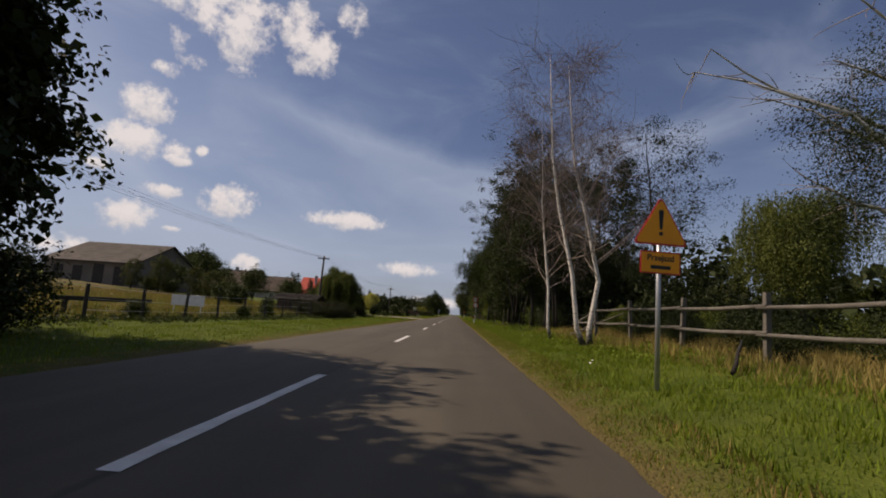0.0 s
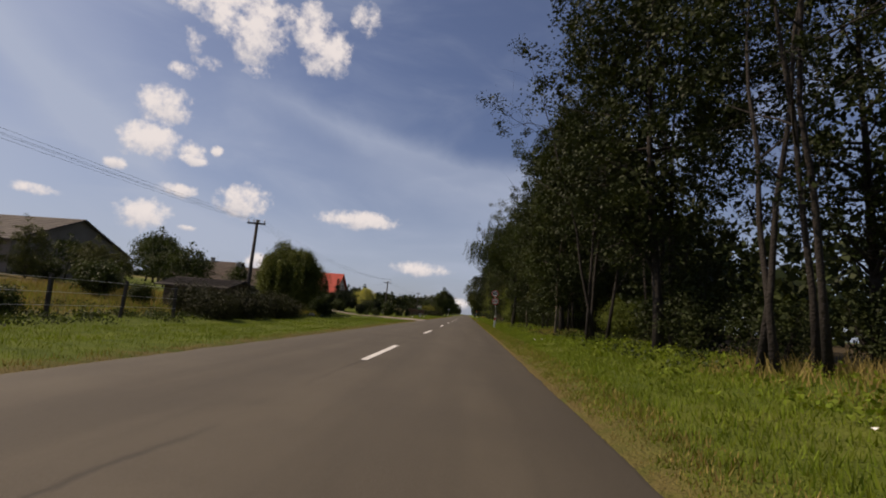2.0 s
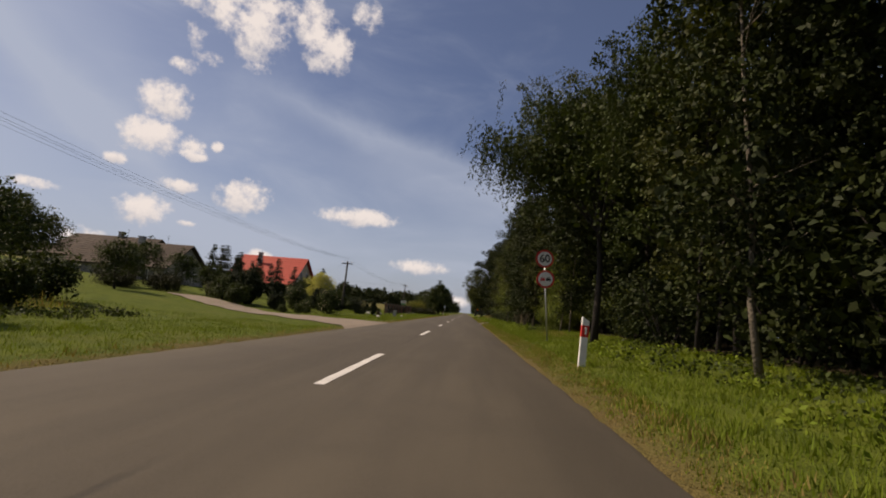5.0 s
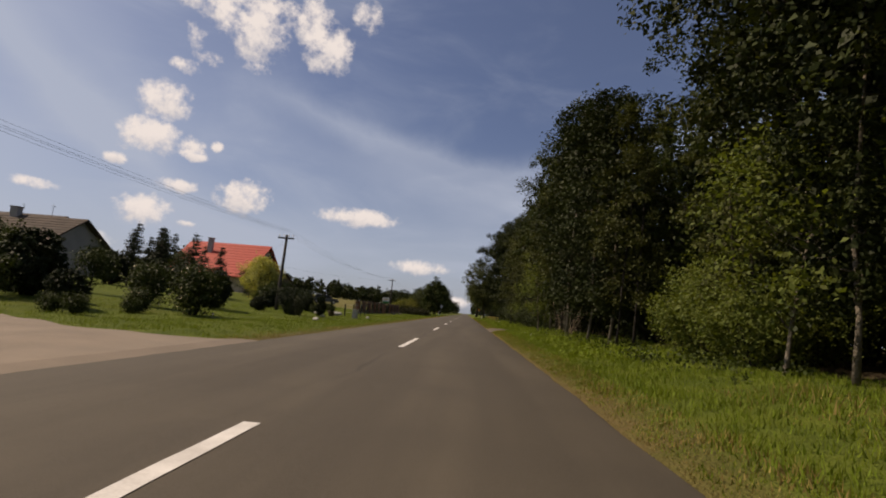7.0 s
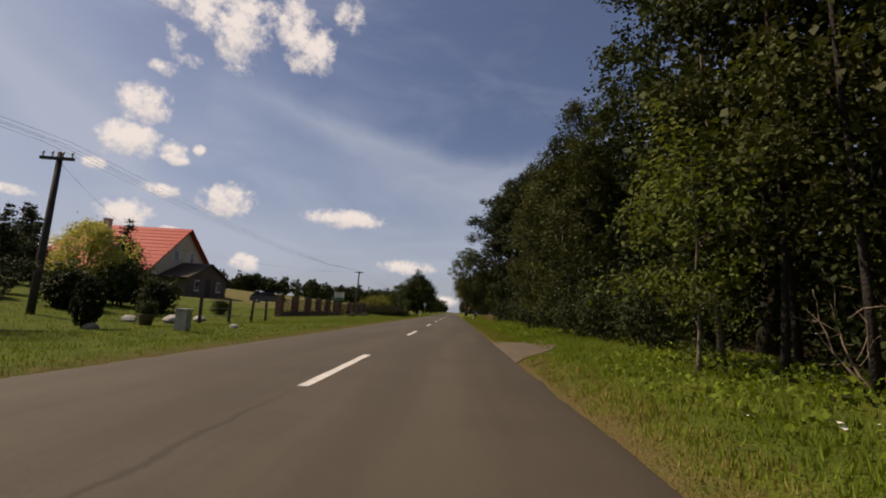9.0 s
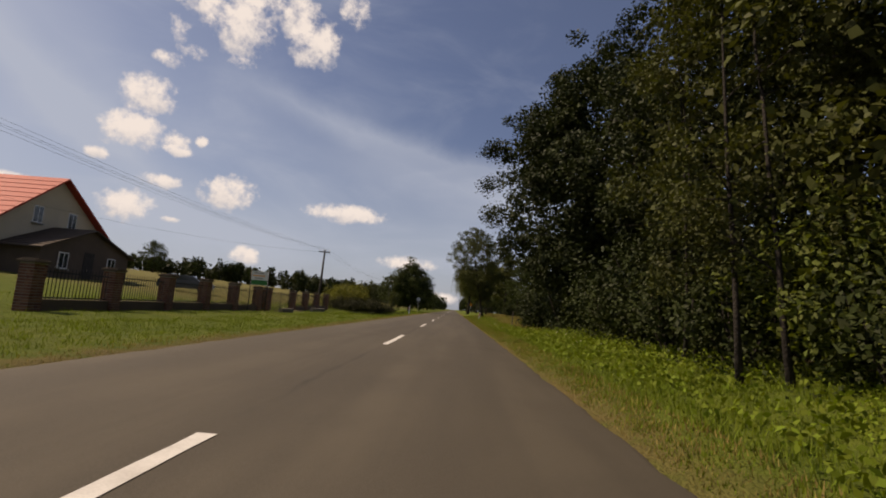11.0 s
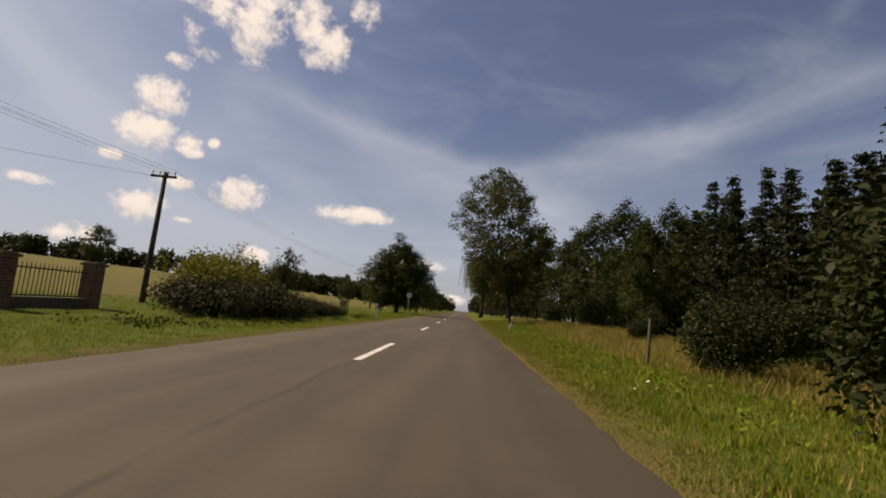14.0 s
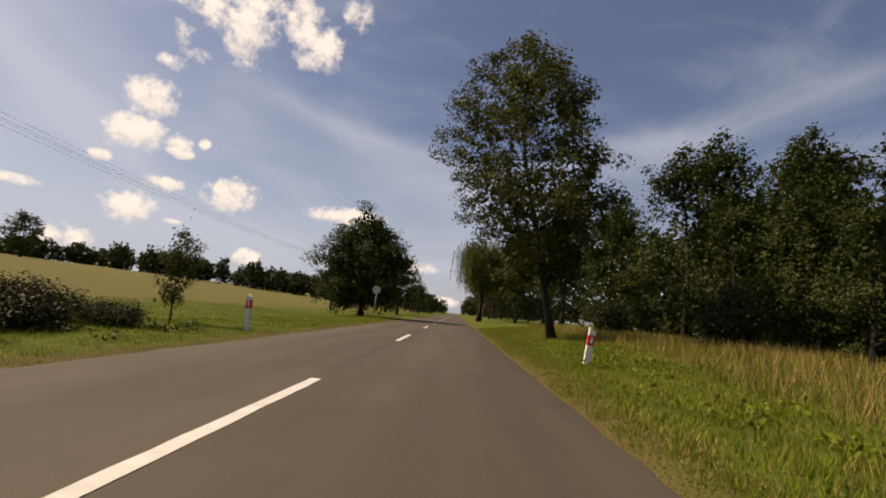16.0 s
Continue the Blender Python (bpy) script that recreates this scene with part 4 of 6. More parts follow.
t_e = make_tree("broadleaf_tree", "tall broadleaf tree whose boughs overhang the verge", 29, h=13.4, r=3.9, base=5.6, lean=(-1.8, 0.0), trunk=0.13, limbs=26, clumps=200, per=90, leaf=0.125, spread=0.28, mat=M_LEAF_BROWN, gap=0.3, fill=300)
place(t_e, 6.3, 70.0)
again(t_n, 8.4, 28.6, 120, 0.9)
t_y = make_tree("young_broadleaf_tree", "young mid-green broadleaf tree at the wood's edge", 23, h=9.6, r=3.1, base=0.4, limbs=16, clumps=150, per=48, leaf=0.18, spread=0.34, mat=M_LEAF, shape="tall", fill=400)
place(t_y, 12.6, 162.0, 0, 0.72)
for x, y, s in [(10.8, 158, .5), (11.6, 161.5, .62), (13.8, 165, .95), (17.5, 169, 1.2), (11.6, 166.0, .72), (14.6, 161.4, .62), (11.0, 169, 1.06), (14.5, 172, 1.28), (9.6, 176, .9), (12.0, 181, 1.1), (8.6, 186, .9), (14, 190, 1.2), (9, 196, 1.1), (18, 178, 1.2), (10.2, 133, .5)]:
    again(t_y, x, y, rng0.uniform(0, 360), s)
t_s = make_bush("shrub", "grey-green shrub standing in rough grass", 24, 2.2, 1.05, 120, 36, 0.11, M_LEAF_OAK, spread=0.22)
place(t_s, 5.5, 132.6, 0, 1.4)
again(t_s, 5.7, 138.3, 70, .78)
again(t_s, 6.6, 139.8, 140, .9)
for x, y, s in [(5.4, 124.0, 1.0), (7.0, 127, 1.2), (8.6, 133, 1.0), (9.6, 143, 1.1), (10.5, 148, .9), (9.2, 153.5, .5), (10.5, 155, .8), (8.8, 161, .9), (7.6, 170, .9), (9.2, 137.5, 1.1)]:
    again(t_s, x, y, rng0.uniform(0, 360), s)
t_r = make_tree("roadside_tree", "tall roadside tree with a leaning dark trunk and ragged crown", 25, h=11.8, r=3.4, base=2.6, lean=(-2.0, 0.2), trunk=0.16, limbs=30, clumps=430, per=84, leaf=0.135, spread=0.30, mat=M_LEAF_BROWN, shape="round", fill=1500)
place(t_r, 3.4, 163.3)

# -- birches by the fence --
def make_birch(name, label, seed, h, lean, trunk, limbs, arms=(), foliage=None, bow=0.0):
    rng = np.random.default_rng(seed)
    root = thing(name, label, "tree")
    bm = bmesh.new()
    bend = np.array([[0, 0, -0.1], [lean[0] * 0.1 - 0.12, lean[1] * 0.1, 0.5], [lean[0] * 0.32, lean[1] * 0.2, h * 0.22], [lean[0] * 0.72 + 0.05, lean[1] * 0.5, h * 0.45], [lean[0] * 0.86, lean[1] * 0.7, h * 0.62], [lean[0] * 0.97 + 0.06, lean[1] * 0.9, h * 0.8], [lean[0], lean[1], h]])
    bend[:, 0] += bow * np.array([0, 0.35, 1.0, 0.75, 0.35, 0.1, 0])
    rad = trunk * np.array([1.5, 1.05, 0.9, 0.7, 0.5, 0.3, 0.06])
    tube(bm, bend, rad, 10)
    part("trunk", bm, M_BIRCH, root)
    bl, bt = bmesh.new(), bmesh.new()
    tips = []
    for k in range(limbs):
        f = rng.uniform(2.0, 5.8)
        i = int(f)
        p = bend[i] + (bend[i + 1] - bend[i]) * (f - i)
        ang = rng.uniform(0, 2 * math.pi)
        reach = h * 0.20 * (1.15 - p[2] / h) + 0.55
        q = p + np.array([math.cos(ang) * reach, math.sin(ang) * reach, reach * rng.uniform(0.4, 1.1)])
        w = wander(rng, p, q, 6, 0.1)
        tube(bl, w, 0.021 * (1.2 - p[2] / h) * (1 - np.linspace(0, 1, 6) * 0.8), 5, cap=False)
        for _ in range(16):
            s = w[rng.integers(2, 6)]
            e = s + rng.normal(size=3) * 0.5 + np.array([math.cos(ang) * 0.3, math.sin(ang) * 0.3, 0.25])
            tw = wander(rng, s, e, 4, 0.12, sag=0.25)
            tube(bt, tw, (0.006, 0.005, 0.004, 0.002), 3, cap=False)
            tips += list(tw)
    for ax, ay, az in arms:
        i = 2 if az < 5.5 else 3
        w = wander(rng, bend[i], (ax, ay, az), 9, 0.07)
        arm = bmesh.new()
        tube(arm, w, 0.07 * (1 - np.linspace(0, 1, 9) * 0.85), 7, cap=False)
        part("limb", arm, M_BIRCH, root)
        for _ in range(14):
            k = rng.integers(3, 9)
            s = w[k]
            e = s + np.array([ax, ay, 0]) * rng.uniform(0.05, 0.22) + rng.normal(size=3) * 0.35
            tw = wander(rng, s, e, 5, 0.12)
            tube(bl, tw, 0.011 * (1 - np.linspace(0, 1, 5) * 0.8), 4, cap=False)
            if k < 6:
                tips += [tw[3] + rng.normal(size=3) * 0.24 for _ in range(46)]
    part("limb", bl, M_LIMB, root)
    tagged(part("twig", bt, M_TWIG, root, "fine bare brown twigs"), kind="stuff")
    tips = np.array(tips)
    pts = np.repeat(tips, 8, 0) + rng.normal(size=(len(tips) * 8, 3)) * (0.11 if foliage else 0.2)
    link("crown", leaf_mesh("crown", pts, 0.05 if foliage else 0.042, rng, 0.3, 0.5 if foliage else 0.28), foliage or M_TWIG, root, "" if foliage else "sparse withered brown leaves")
    return root


place(make_birch("birch_tree", "white-barked birch with bare twiggy crown by the fence", 31, 9.7, (-1.3, 0.4), 0.07, 36), 3.72, 14.8)
place(make_birch("birch_tree", "leaning white-barked birch with a curved foot by the fence", 32, 9.0, (-0.9, 0.0), 0.075, 34, bow=0.5), 3.84, 14.68)
place(make_birch("birch_tree", "slim white-barked birch with a bent foot beside the verge", 33, 8.5, (-0.6, 0.5), 0.052, 32), 3.46, 18.4)
place(make_birch("birch_tree", "birch with pale limbs reaching over the fence", 34, 9.8, (0.3, 0.4), 0.13, 24, [(-5.7, -0.6, 5.0), (-3.9, 0.1, 4.9), (-5.2, -0.2, 5.7), (-2.6, 0.3, 5.9), (-3.2, -0.8, 6.6), (-2.9, 0.8, 3.7)], M_LEAF_OAK), 9.4, 8.6)
t_o = make_tree("pine_tree", "open-crowned young pine behind the fence", 35, h=9.8, r=2.3, base=2.0, trunk=0.11, limbs=26, clumps=150, per=90, leaf=0.085, spread=0.3, mat=M_NEEDLE, gap=0.25, narrow=0.4)
place(t_o, 8.6, 21.0)
w_r = make_weeping("weeping_willow", "yellow-green weeping willow behind the paddock", 36, 8.6, 3.3, 1200, M_LEAF_WILLOW)
place(w_r, 17.2, 24.5)
for x, y, s in [(23, 18, .8), (25, 24, .8), (15.5, 33, .7), (19, 34, .8), (22, 12, .9), (26, 14, 1.0)]:
    again(t_far, x, y, rng0.uniform(0, 360), s * 0.55)
for k in range(16):
    again(t_u if k % 3 else t_v, 7.6 + (k % 4) * 2.2, 8 + k * 1.25, k * 50, 0.45 + 0.1 * (k % 3))
for k in range(11):
    again(t_u, 6.1 + (k % 3) * 0.5, 5.5 + k * 1.3, k * 70, 0.30 + 0.06 * (k % 3))
w_b = make_weeping("weeping_birch", "weeping tree with hanging green strands over the road edge", 37, 11.0, 4.7, 3000, M_LEAF, trunk=0.11, long=0.75, leaf=0.15, clump=0.11, inner=3000, low=4.4)
place(w_b, 3.9, 61.6, 60)

# -- west side: garden trees --
w_l = make_weeping("weeping_willow", "broad low weeping willow on the lawn", 41, 5.0, 2.0, 2600, M_LEAF_WILLOW, trunk=0.13, long=1.0, leaf=0.12, clump=0.085, arcs_n=34, inner=6500, low=0.7)
place(w_l, -13.2, 52.2, 0, 1.13)
b_ball = make_bush("clipped_shrub", "clipped round dark green conifer shrub on the lawn", 42, 1.5, 0.7, 200, 24, 0.085, M_NEEDLE, spread=0.1, round_top=True)
place(b_ball, -13.3, 86.7, 0, 1.15, 1.35)
for x, y, s, sz in [(-16.7, 79.8, 1.6, 1.7), (-18.6, 81.4, 1.5, 1.5), (-13.8, 78.3, 0.95, 0.85), (-13.1, 91.7, 0.9, 0.58), (-22.0, 98.0, 1.6, 1.5), (-24.5, 97.5, 1.7, 1.6), (-20.3, 100.0, 1.4, 1.4), (-27.0, 97.0, 1.8, 1.7), (-9.8, 93.2, 0.55, 0.9), (-15.6, 99.5, 1.0, 1.0), (-13.6, 102.0, 0.9, 1.0), (-15.6, 104.5, 1.2, 1.2)]:
    again(b_ball, x, y, x * 50, s, sz)
t_yel = make_tree("golden_tree", "small round tree with bright yellow-green foliage", 43, h=3.9, r=1.7, base=0.7, trunk=0.07, limbs=16, clumps=230, per=50, leaf=0.11, spread=0.22, mat=M_LEAF_YELLOW, droop=0.6)
place(t_yel, -19.0, 104.6)
t_sp = make_conifer("spruce_tree", "dark green spruce in the garden", 44, 4.4, 1.2, M_NEEDLE, trunk=0.08, tiers=20, leaf=0.17, per=22)
place(t_sp, -20.3, 109.0, 0, 1.15)
for x, y, s in [(-43, 126, 1.75), (-46, 130, 1.8), (-41.5, 119, 1.6), (-34, 113, 1.15), (-32, 108, 1.1), (-36, 116, 1.3), (-29, 112.5, 1.1), (-38, 121, 1.5), (-26.5, 101, 1.0), (-24, 113.5, .9), (-28.2, 100.4, 1.1), (-25.2, 99.8, 1.15), (-23.4, 101.2, 1.15), (-22.0, 103.0, 1.0)]:
    again(t_sp, x, y, x * 37, s)
b_mix = make_bush("garden_shrub", "leafy garden shrub beside the lawn", 45, 1.5, 0.8, 80, 24, 0.105, M_LEAF, spread=0.16)
place(b_mix, -11.3, 75.8, 0, 0.42)
topiary = make_topiary("topiary_shrub", "dark clipped shrub with a broad flat top on the lawn", 49, [(0.04, 0.42), (0.5, 0.62), (0.95, 0.85), (1.2, 1.0), (1.24, 1.22), (1.42, 1.18), (1.46, 0.02)], 9000, 0.06, M_NEEDLE)
place(topiary, -10.6, 90.6, 0, 1.08)
for x, y, s in [(-12.6, 76.4, .4), (-11.6, 78.4, .38), (-16.6, 78.0, 1.0), (-19.0, 81, 1.4), (-14.4, 88, .8), (-16, 100, 1.3), (-14.8, 104, 1.2), (-17.5, 105, 1.6), (-13.4, 107.5, .6), (-12.0, 99.0, .5),
                (-13.4, 44.0, .9), (-14.6, 47, 1.1), (-11.0, 54.0, .9), (-14.5, 54, 1.2), (-16.5, 41, .8), (-12.8, 40.2, .6), (-20, 42.5, 1.3), (-23, 46, 1.4), (-17, 58, 1.5), (-13.0, 57.5, 1.0), (-15, 61, 1.2), (-33, 53.5, 1.2), (-36, 54.5, 1.3), (-30.5, 56, 1.2), (-11.2, 24.5, .5), (-12.3, 17.8, .55), (-12.0, 29.5, .6), (-13.4, 12.0, .9)]:
    again(b_mix, x, y, x * 61, s)
b_rose = make_bush("flowering_shrub", "garden shrub with pale blossoms", 46, 1.7, 0.75, 100, 30, 0.085, M_LEAF, spread=0.17, flowers=70)
place(b_rose, -10.7, 80.5, 0, 1.12)
again(b_rose, -14.2, 82.8, 80, 1.1)
again(b_rose, -12.2, 79.6, 200, 0.55)
for k, (x, y, s) in enumerate([(-33.0, 51.5, .42), (-30.5, 54.0, .36), (-35.5, 50.5, .34), (-27.0, 51.0, .33), (-24.0, 49.0, .28)]):
    again(t_d, x, y, k * 83, s)
t_fruit = make_tree("fruit_tree", "bushy fruit tree behind the sheds", 47, h=4.2, r=1.9, base=0.6, trunk=0.09, limbs=14, clumps=100, per=32, leaf=0.15, spread=0.3, mat=M_LEAF)
place(t_fruit, -27.0, 62.0)
for x, y, s in [(-22.5, 84.8, .62), (-25.6, 85.6, .75), (-19.6, 86.2, .55), (-27.6, 81.4, .7), (-30.5, 88.0, .9), (-53, 95, 1.9), (-49, 90, 1.7), (-58, 100, 1.8), (-24, 66, .8), (-30, 69, .9), (-22.5, 74, .7), (-36, 72, 1.0), (-34, 56, .8), (-52, 96, 1.6), (-58, 106, 1.6), (-31, 112, .9), (-22, 111, .8), (-25.5, 116, .7)]:
    again(t_fruit, x, y, x * 47, s)
# the tree that shades the road at the start
t_l = make_tree("broadleaf_tree", "large dark broadleaf tree whose shade lies across the road", 48, h=9.6, r=3.1, base=0.5, trunk=0.22, limbs=24, clumps=360, per=50, leaf=0.175, spread=0.34, mat=M_LEAF_OAK, shape="full", fill=7000, core=0.8)
place(t_l, -10.9, 7.0, 0, 1.06)
for x, y, sc in [(-9.6, 9.4, .7), (-7.9, 6.8, .62), (-8.2, 4.8, .8), (-10.8, 10.2, .8), (-8.0, 1.8, .9), (-8.6, 8.2, .6), (-7.0, 3.4, .7), (-6.9, 5.2, .55)]:
    again(t_u, x, y, x * 77, sc)
again(t_l, -9.9, 2.6, 90, 1.06)
again(t_l, -10.2, -2.0, 200, 1.04)
# two unseen trees added to block skylight and deepen the road shade
again(t_l, -10.4, -7.5, 20, 1.0)
again(t_l, -15.2, 3.5, 140, 1.0)
# hedge bank, lone trees and the big dark tree by the junction
b_h = make_bush("hedge_bush", "sprawling dark bramble or garden bush, leaves darkened for shade", 51, 1.45, 1.9, 190, 30, 0.10, M_LEAF_BRAMBLE_SHADED, ry=1.6, spread=0.26, fill=800)
place(b_h, -9.2, 143.2, 0, 0.85)
for x, y, s, sz in [(-8.6, 145.7, .95, .92), (-11.2, 146.0, .9, .9), (-8.6, 148.4, .8, .74), (-10.8, 149.4, .95, 1.0), (-8.3, 150.8, .62, .5), (-10.4, 152.6, .75, .66), (-9.9, 155.0, .5, .42), (-8.2, 153.0, .6, .52), (-7.9, 155.0, .42, .36), (-9.4, 153.8, .7, .6)]:
    again(b_h, x, y, x * 91, s, sz)
# garden shrubs as bramble copies, backlit shade put into the dark leaf colour
for k, (x, y) in enumerate([(-10.3, 36.8), (-11.2, 38.2), (-10.5, 39.6), (-10.9, 41.2), (-10.4, 42.8), (-11.3, 44.2), (-10.7, 45.4), (-11.6, 47.2), (-12.6, 39.0), (-13.0, 46.0)]):
    again(b_h, x, y, k * 67, 0.48 + 0.07 * (k % 3), 0.72 + 0.1 * (k % 3))
for x, y, q in [(-23.8, 80.8, .8), (-26.0, 78.6, .9), (-24.6, 76.8, .6), (-20.6, 83.2, .7)]:
    again(b_h, x, y, x * 30, q, q * 1.3)
b_hy = make_bush("hedge_bush", "yellow-green elder bush in the hedge", 52, 2.2, 1.5, 150, 40, 0.105, M_LEAF_ELDER, spread=0.26)
place(b_hy, -11.2, 147.6, 0, 1.25)
again(b_hy, -13.4, 149.5, 140, .8)
t_h = make_tree("hedge_tree", "slender small tree rising from the hedge", 53, h=3.6, r=1.0, base=0.7, trunk=0.06, limbs=16, clumps=90, per=34, leaf=0.10, spread=0.2, mat=M_LEAF_BROWN, gap=0.3)
place(t_h, -9.7, 151.2, 0, 0.62, 0.92)
again(t_h, -8.0, 157.4, 40, .46, .68)
t_k = make_tree("chestnut_tree", "broad dark green chestnut tree at the road junction", 54, h=8.4, r=4.1, base=0.6, trunk=0.28, limbs=26, clumps=520, per=50, leaf=0.22, spread=0.40, mat=M_LEAF, shape="full", fill=2600)
place(t_k, -8.7, 186.5, 0, 0.93, 1.0)
t_kf = make_tree("broadleaf_tree", "rounded green roadside tree far along the road", 56, h=8.6, r=3.9, base=0.6, limbs=12, clumps=130, per=24, leaf=0.40, spread=0.5, mat=M_LEAF, fill=130)
place(t_kf, -14.5, 205, 70, .8)
again(t_kf, -8.8, 214, 170, .9)
again(t_kf, -13, 230, 30, 1.0)
again(t_kf, -93, 242, 60, 1.05)
t_rf = make_tree("roadside_tree", "ragged roadside tree far along the road", 57, h=11.8, r=3.2, base=2.4, limbs=14, clumps=110, per=22, leaf=0.42, spread=0.45, mat=M_LEAF_BROWN, shape="tall", fill=100)
place(t_rf, 8.2, 184.0)
for k in range(9):
    again(t_rf, 6.0 + (k % 3) * 1.6, 196 + k * 13, k * 77, 0.95 + 0.06 * (k % 4))
    if k > 2:
        again(t_far, 8.5 + (k % 2) * 3, 178 + k * 15, k * 51, 0.95)
        again(t_kf, -9.5 - (k % 3) * 2.5, 212 + k * 17, k * 33, 0.75 + 0.1 * (k % 3))
w_f = make_weeping("weeping_willow", "tall pale green willow far along the road", 55, 11.5, 4.2, 800, M_LEAF_WILLOW, trunk=0.3, leaf=0.26)
place(w_f, 2.6, 206.0)


def far_wood(name, label, seed, spots, leaf, mat):
    """A distant belt of trees, as one mass of leafy crowns."""
    rng = np.random.default_rng(seed)
    pts, sz = [], []
    for x, y, h, r in spots:
        n = int(130 + 24 * h)
        p = rng.normal(size=(n, 3))
        p /= np.linalg.norm(p, axis=1, keepdims=True)
        f = rng.uniform(0.55, 1.05, n)[:, None]
        z0 = gz(x, y)
        lump = 1 + 0.25 * np.sin(p[:, :1] * 5 + x) * np.sin(p[:, 1:2] * 4 + y)
        q = p * f * lump * np.array([r, r, h * 0.5]) + np.array([x, y, z0 + h * 0.52])
        pts.append(q)
    pts = np.concatenate(pts)
    tagged(link(name, leaf_mesh(name, pts, leaf, rng, 0.1, 0.75), mat), label, "wood", kind="stuff")


rg = random.Random(9)
spots = []
for k in range(150):
    x = -30 - k * 1.6 + rg.uniform(-4, 4)
    y = 300 + rg.uniform(0, 60) - 0.35 * k
    spots.append((x, y, rg.uniform(5, 9.5), rg.uniform(2.2, 4.0)))
far_wood("far_wood", "dark tree line beyond the stubble field", 61, spots, 1.25, M_LEAF_OAK)
spots = []
for k in range(70):
    spots.append((-160 + rg.uniform(-20, 20), 60 + k * 3.4, rg.uniform(5, 9), rg.uniform(2.4, 4.2)))
far_wood("far_wood", "distant dark trees on the rising field", 62, spots, 1.25, M_LEAF_OAK)
spots = []
for k in range(80):
    s = -1 if k % 2 else 1
    spots.append((s * (9 + rg.uniform(0, 45)) - 2, 330 + rg.uniform(0, 260), rg.uniform(7, 12), rg.uniform(3, 5)))
far_wood("far_wood", "hazy dark trees where the road runs out of sight", 63, spots, 1.4, M_LEAF_OAK)
spots = []
for k in range(110):
    spots.append((22 + rg.uniform(0, 26), -12 + k * 2.2, rg.uniform(4, 6) if k < 33 else rg.uniform(9, 14), rg.uniform(2.5, 4.0)))
far_wood("far_wood", "deep dark wood behind the roadside trees", 64, spots, 1.0, M_LEAF_OAK)
spots = []
for k in range(34):
    spots.append((12.2 + rg.uniform(0, 8), 60 + k * 1.65, rg.uniform(9, 13), rg.uniform(2.4, 3.6)))
far_wood("far_wood", "dense dark inner trees of the roadside wood", 65, spots, 0.75, M_LEAF_OAK)

spots = []
for k in range(60):
    spots.append((15.5 + rg.uniform(0, 8), 124 + k * 1.35, rg.uniform(2.2, 3.6), rg.uniform(1.5, 2.4)))
far_wood("far_scrub", "dark low scrub along the foot of the far wood", 66, spots, 0.5, M_LEAF_OAK)


# ---- poles, wires, fences, signs ----
def make_pole(label):
    root = thing("utility_pole", label, "utility pole", group="power line poles")
    bm = bmesh.new()
    tube(bm, [(0, 0, -0.3), (0.0, 0, 2.5), (0, 0, 6.1)], (0.125, 0.115, 0.085), 10)
    part("mast", bm, M_WOOD_DARK, root)
    part("crossarm", boxes(((0, -0.1, 5.86), (1.15, 0.10, 0.10)), bevel=0.012), M_WOOD_DARK, root)
    for x in (-0.5, -0.18, 0.18, 0.5):
        bm = bmesh.new()
        tube(bm, [(x, -0.1, 5.88), (x, -0.1, 6.0), (x, -0.1, 6.02), (x, -0.1, 6.1)], (0.02, 0.02, 0.045, 0.03), 8)
        part("insulator", bm, M_PAINT_WHITE, root)
    return root


POLES = [(-13.75, 46.5), (-13.8, 96.0), (-14.0, 146.6), (-14.0, -3.5), (-14.1, 197.0), (-14.1, 247.0)]
pole = make_pole("tarred wooden power pole with a short crossarm")
for k, (x, y) in enumerate(POLES):
    z = 5.7 - 6.0 if k == 0 else 5.3 - 6.0 if k == 1 else -0.25
    m = Matrix.Translation((x, y, z + 0.02)) @ Matrix.Rotation(radians(1.2), 4, "Y")
    if k == 0:
        pole.matrix_basis = m
    else:
        copy_thing(pole, m)
line = sorted(POLES, key=lambda p: p[1])
for (x0, y0), (x1, y1) in zip(line, line[1:]):
    for off, dz in ((-0.5, 0), (-0.18, 0.02), (0.18, -0.03), (0.5, 0)):
        bm = bmesh.new()
        pts = []
        for i in range(17):
            f = i / 16
            za, zb = (5.95 if y == 146.6 else 5.75 for y in (y0, y1))
            pts.append((x0 + (x1 - x0) * f + off, y0 + (y1 - y0) * f - 0.1, za + (zb - za) * f + dz - 0.75 * 4 * f * (1 - f)))
        tube(bm, pts, [0.0045] * 17, 4, cap=False)
        tagged(part("power_cable", bm, M_IRON), "thin dark overhead cable slung between poles", "cable", group="power line")
tagged(part("low_wall", boxes(((-12.2, 41.6, gz(-12.2, 41.6) + 0.35), (0.22, 4.6, 0.9)), ((-12.2, 41.6, gz(-12.2, 41.6) + 0.83), (0.34, 4.8, 0.06)), bevel=0.015), M_CONCRETE), "low garden wall with a pale coping", "wall")
# service drops towards the houses
for a, b in (((-14.0, 146.5, 5.6), (-30.0, 128.0, 5.8)), ((-13.8, 96.0, 5.2), (-27.5, 122.5, 5.6))):
    bm = bmesh.new()
    pts = [tuple(a[c] + (b[c] - a[c]) * i / 12 - (2.0 * (i / 12) * (1 - i / 12) if c == 2 else 0) for c in range(3)) for i in range(13)]
    tube(bm, pts, [0.005] * 13, 4, cap=False)
    tagged(part("service_cable", bm, M_IRON), "thin service cable running to the house", "cable")


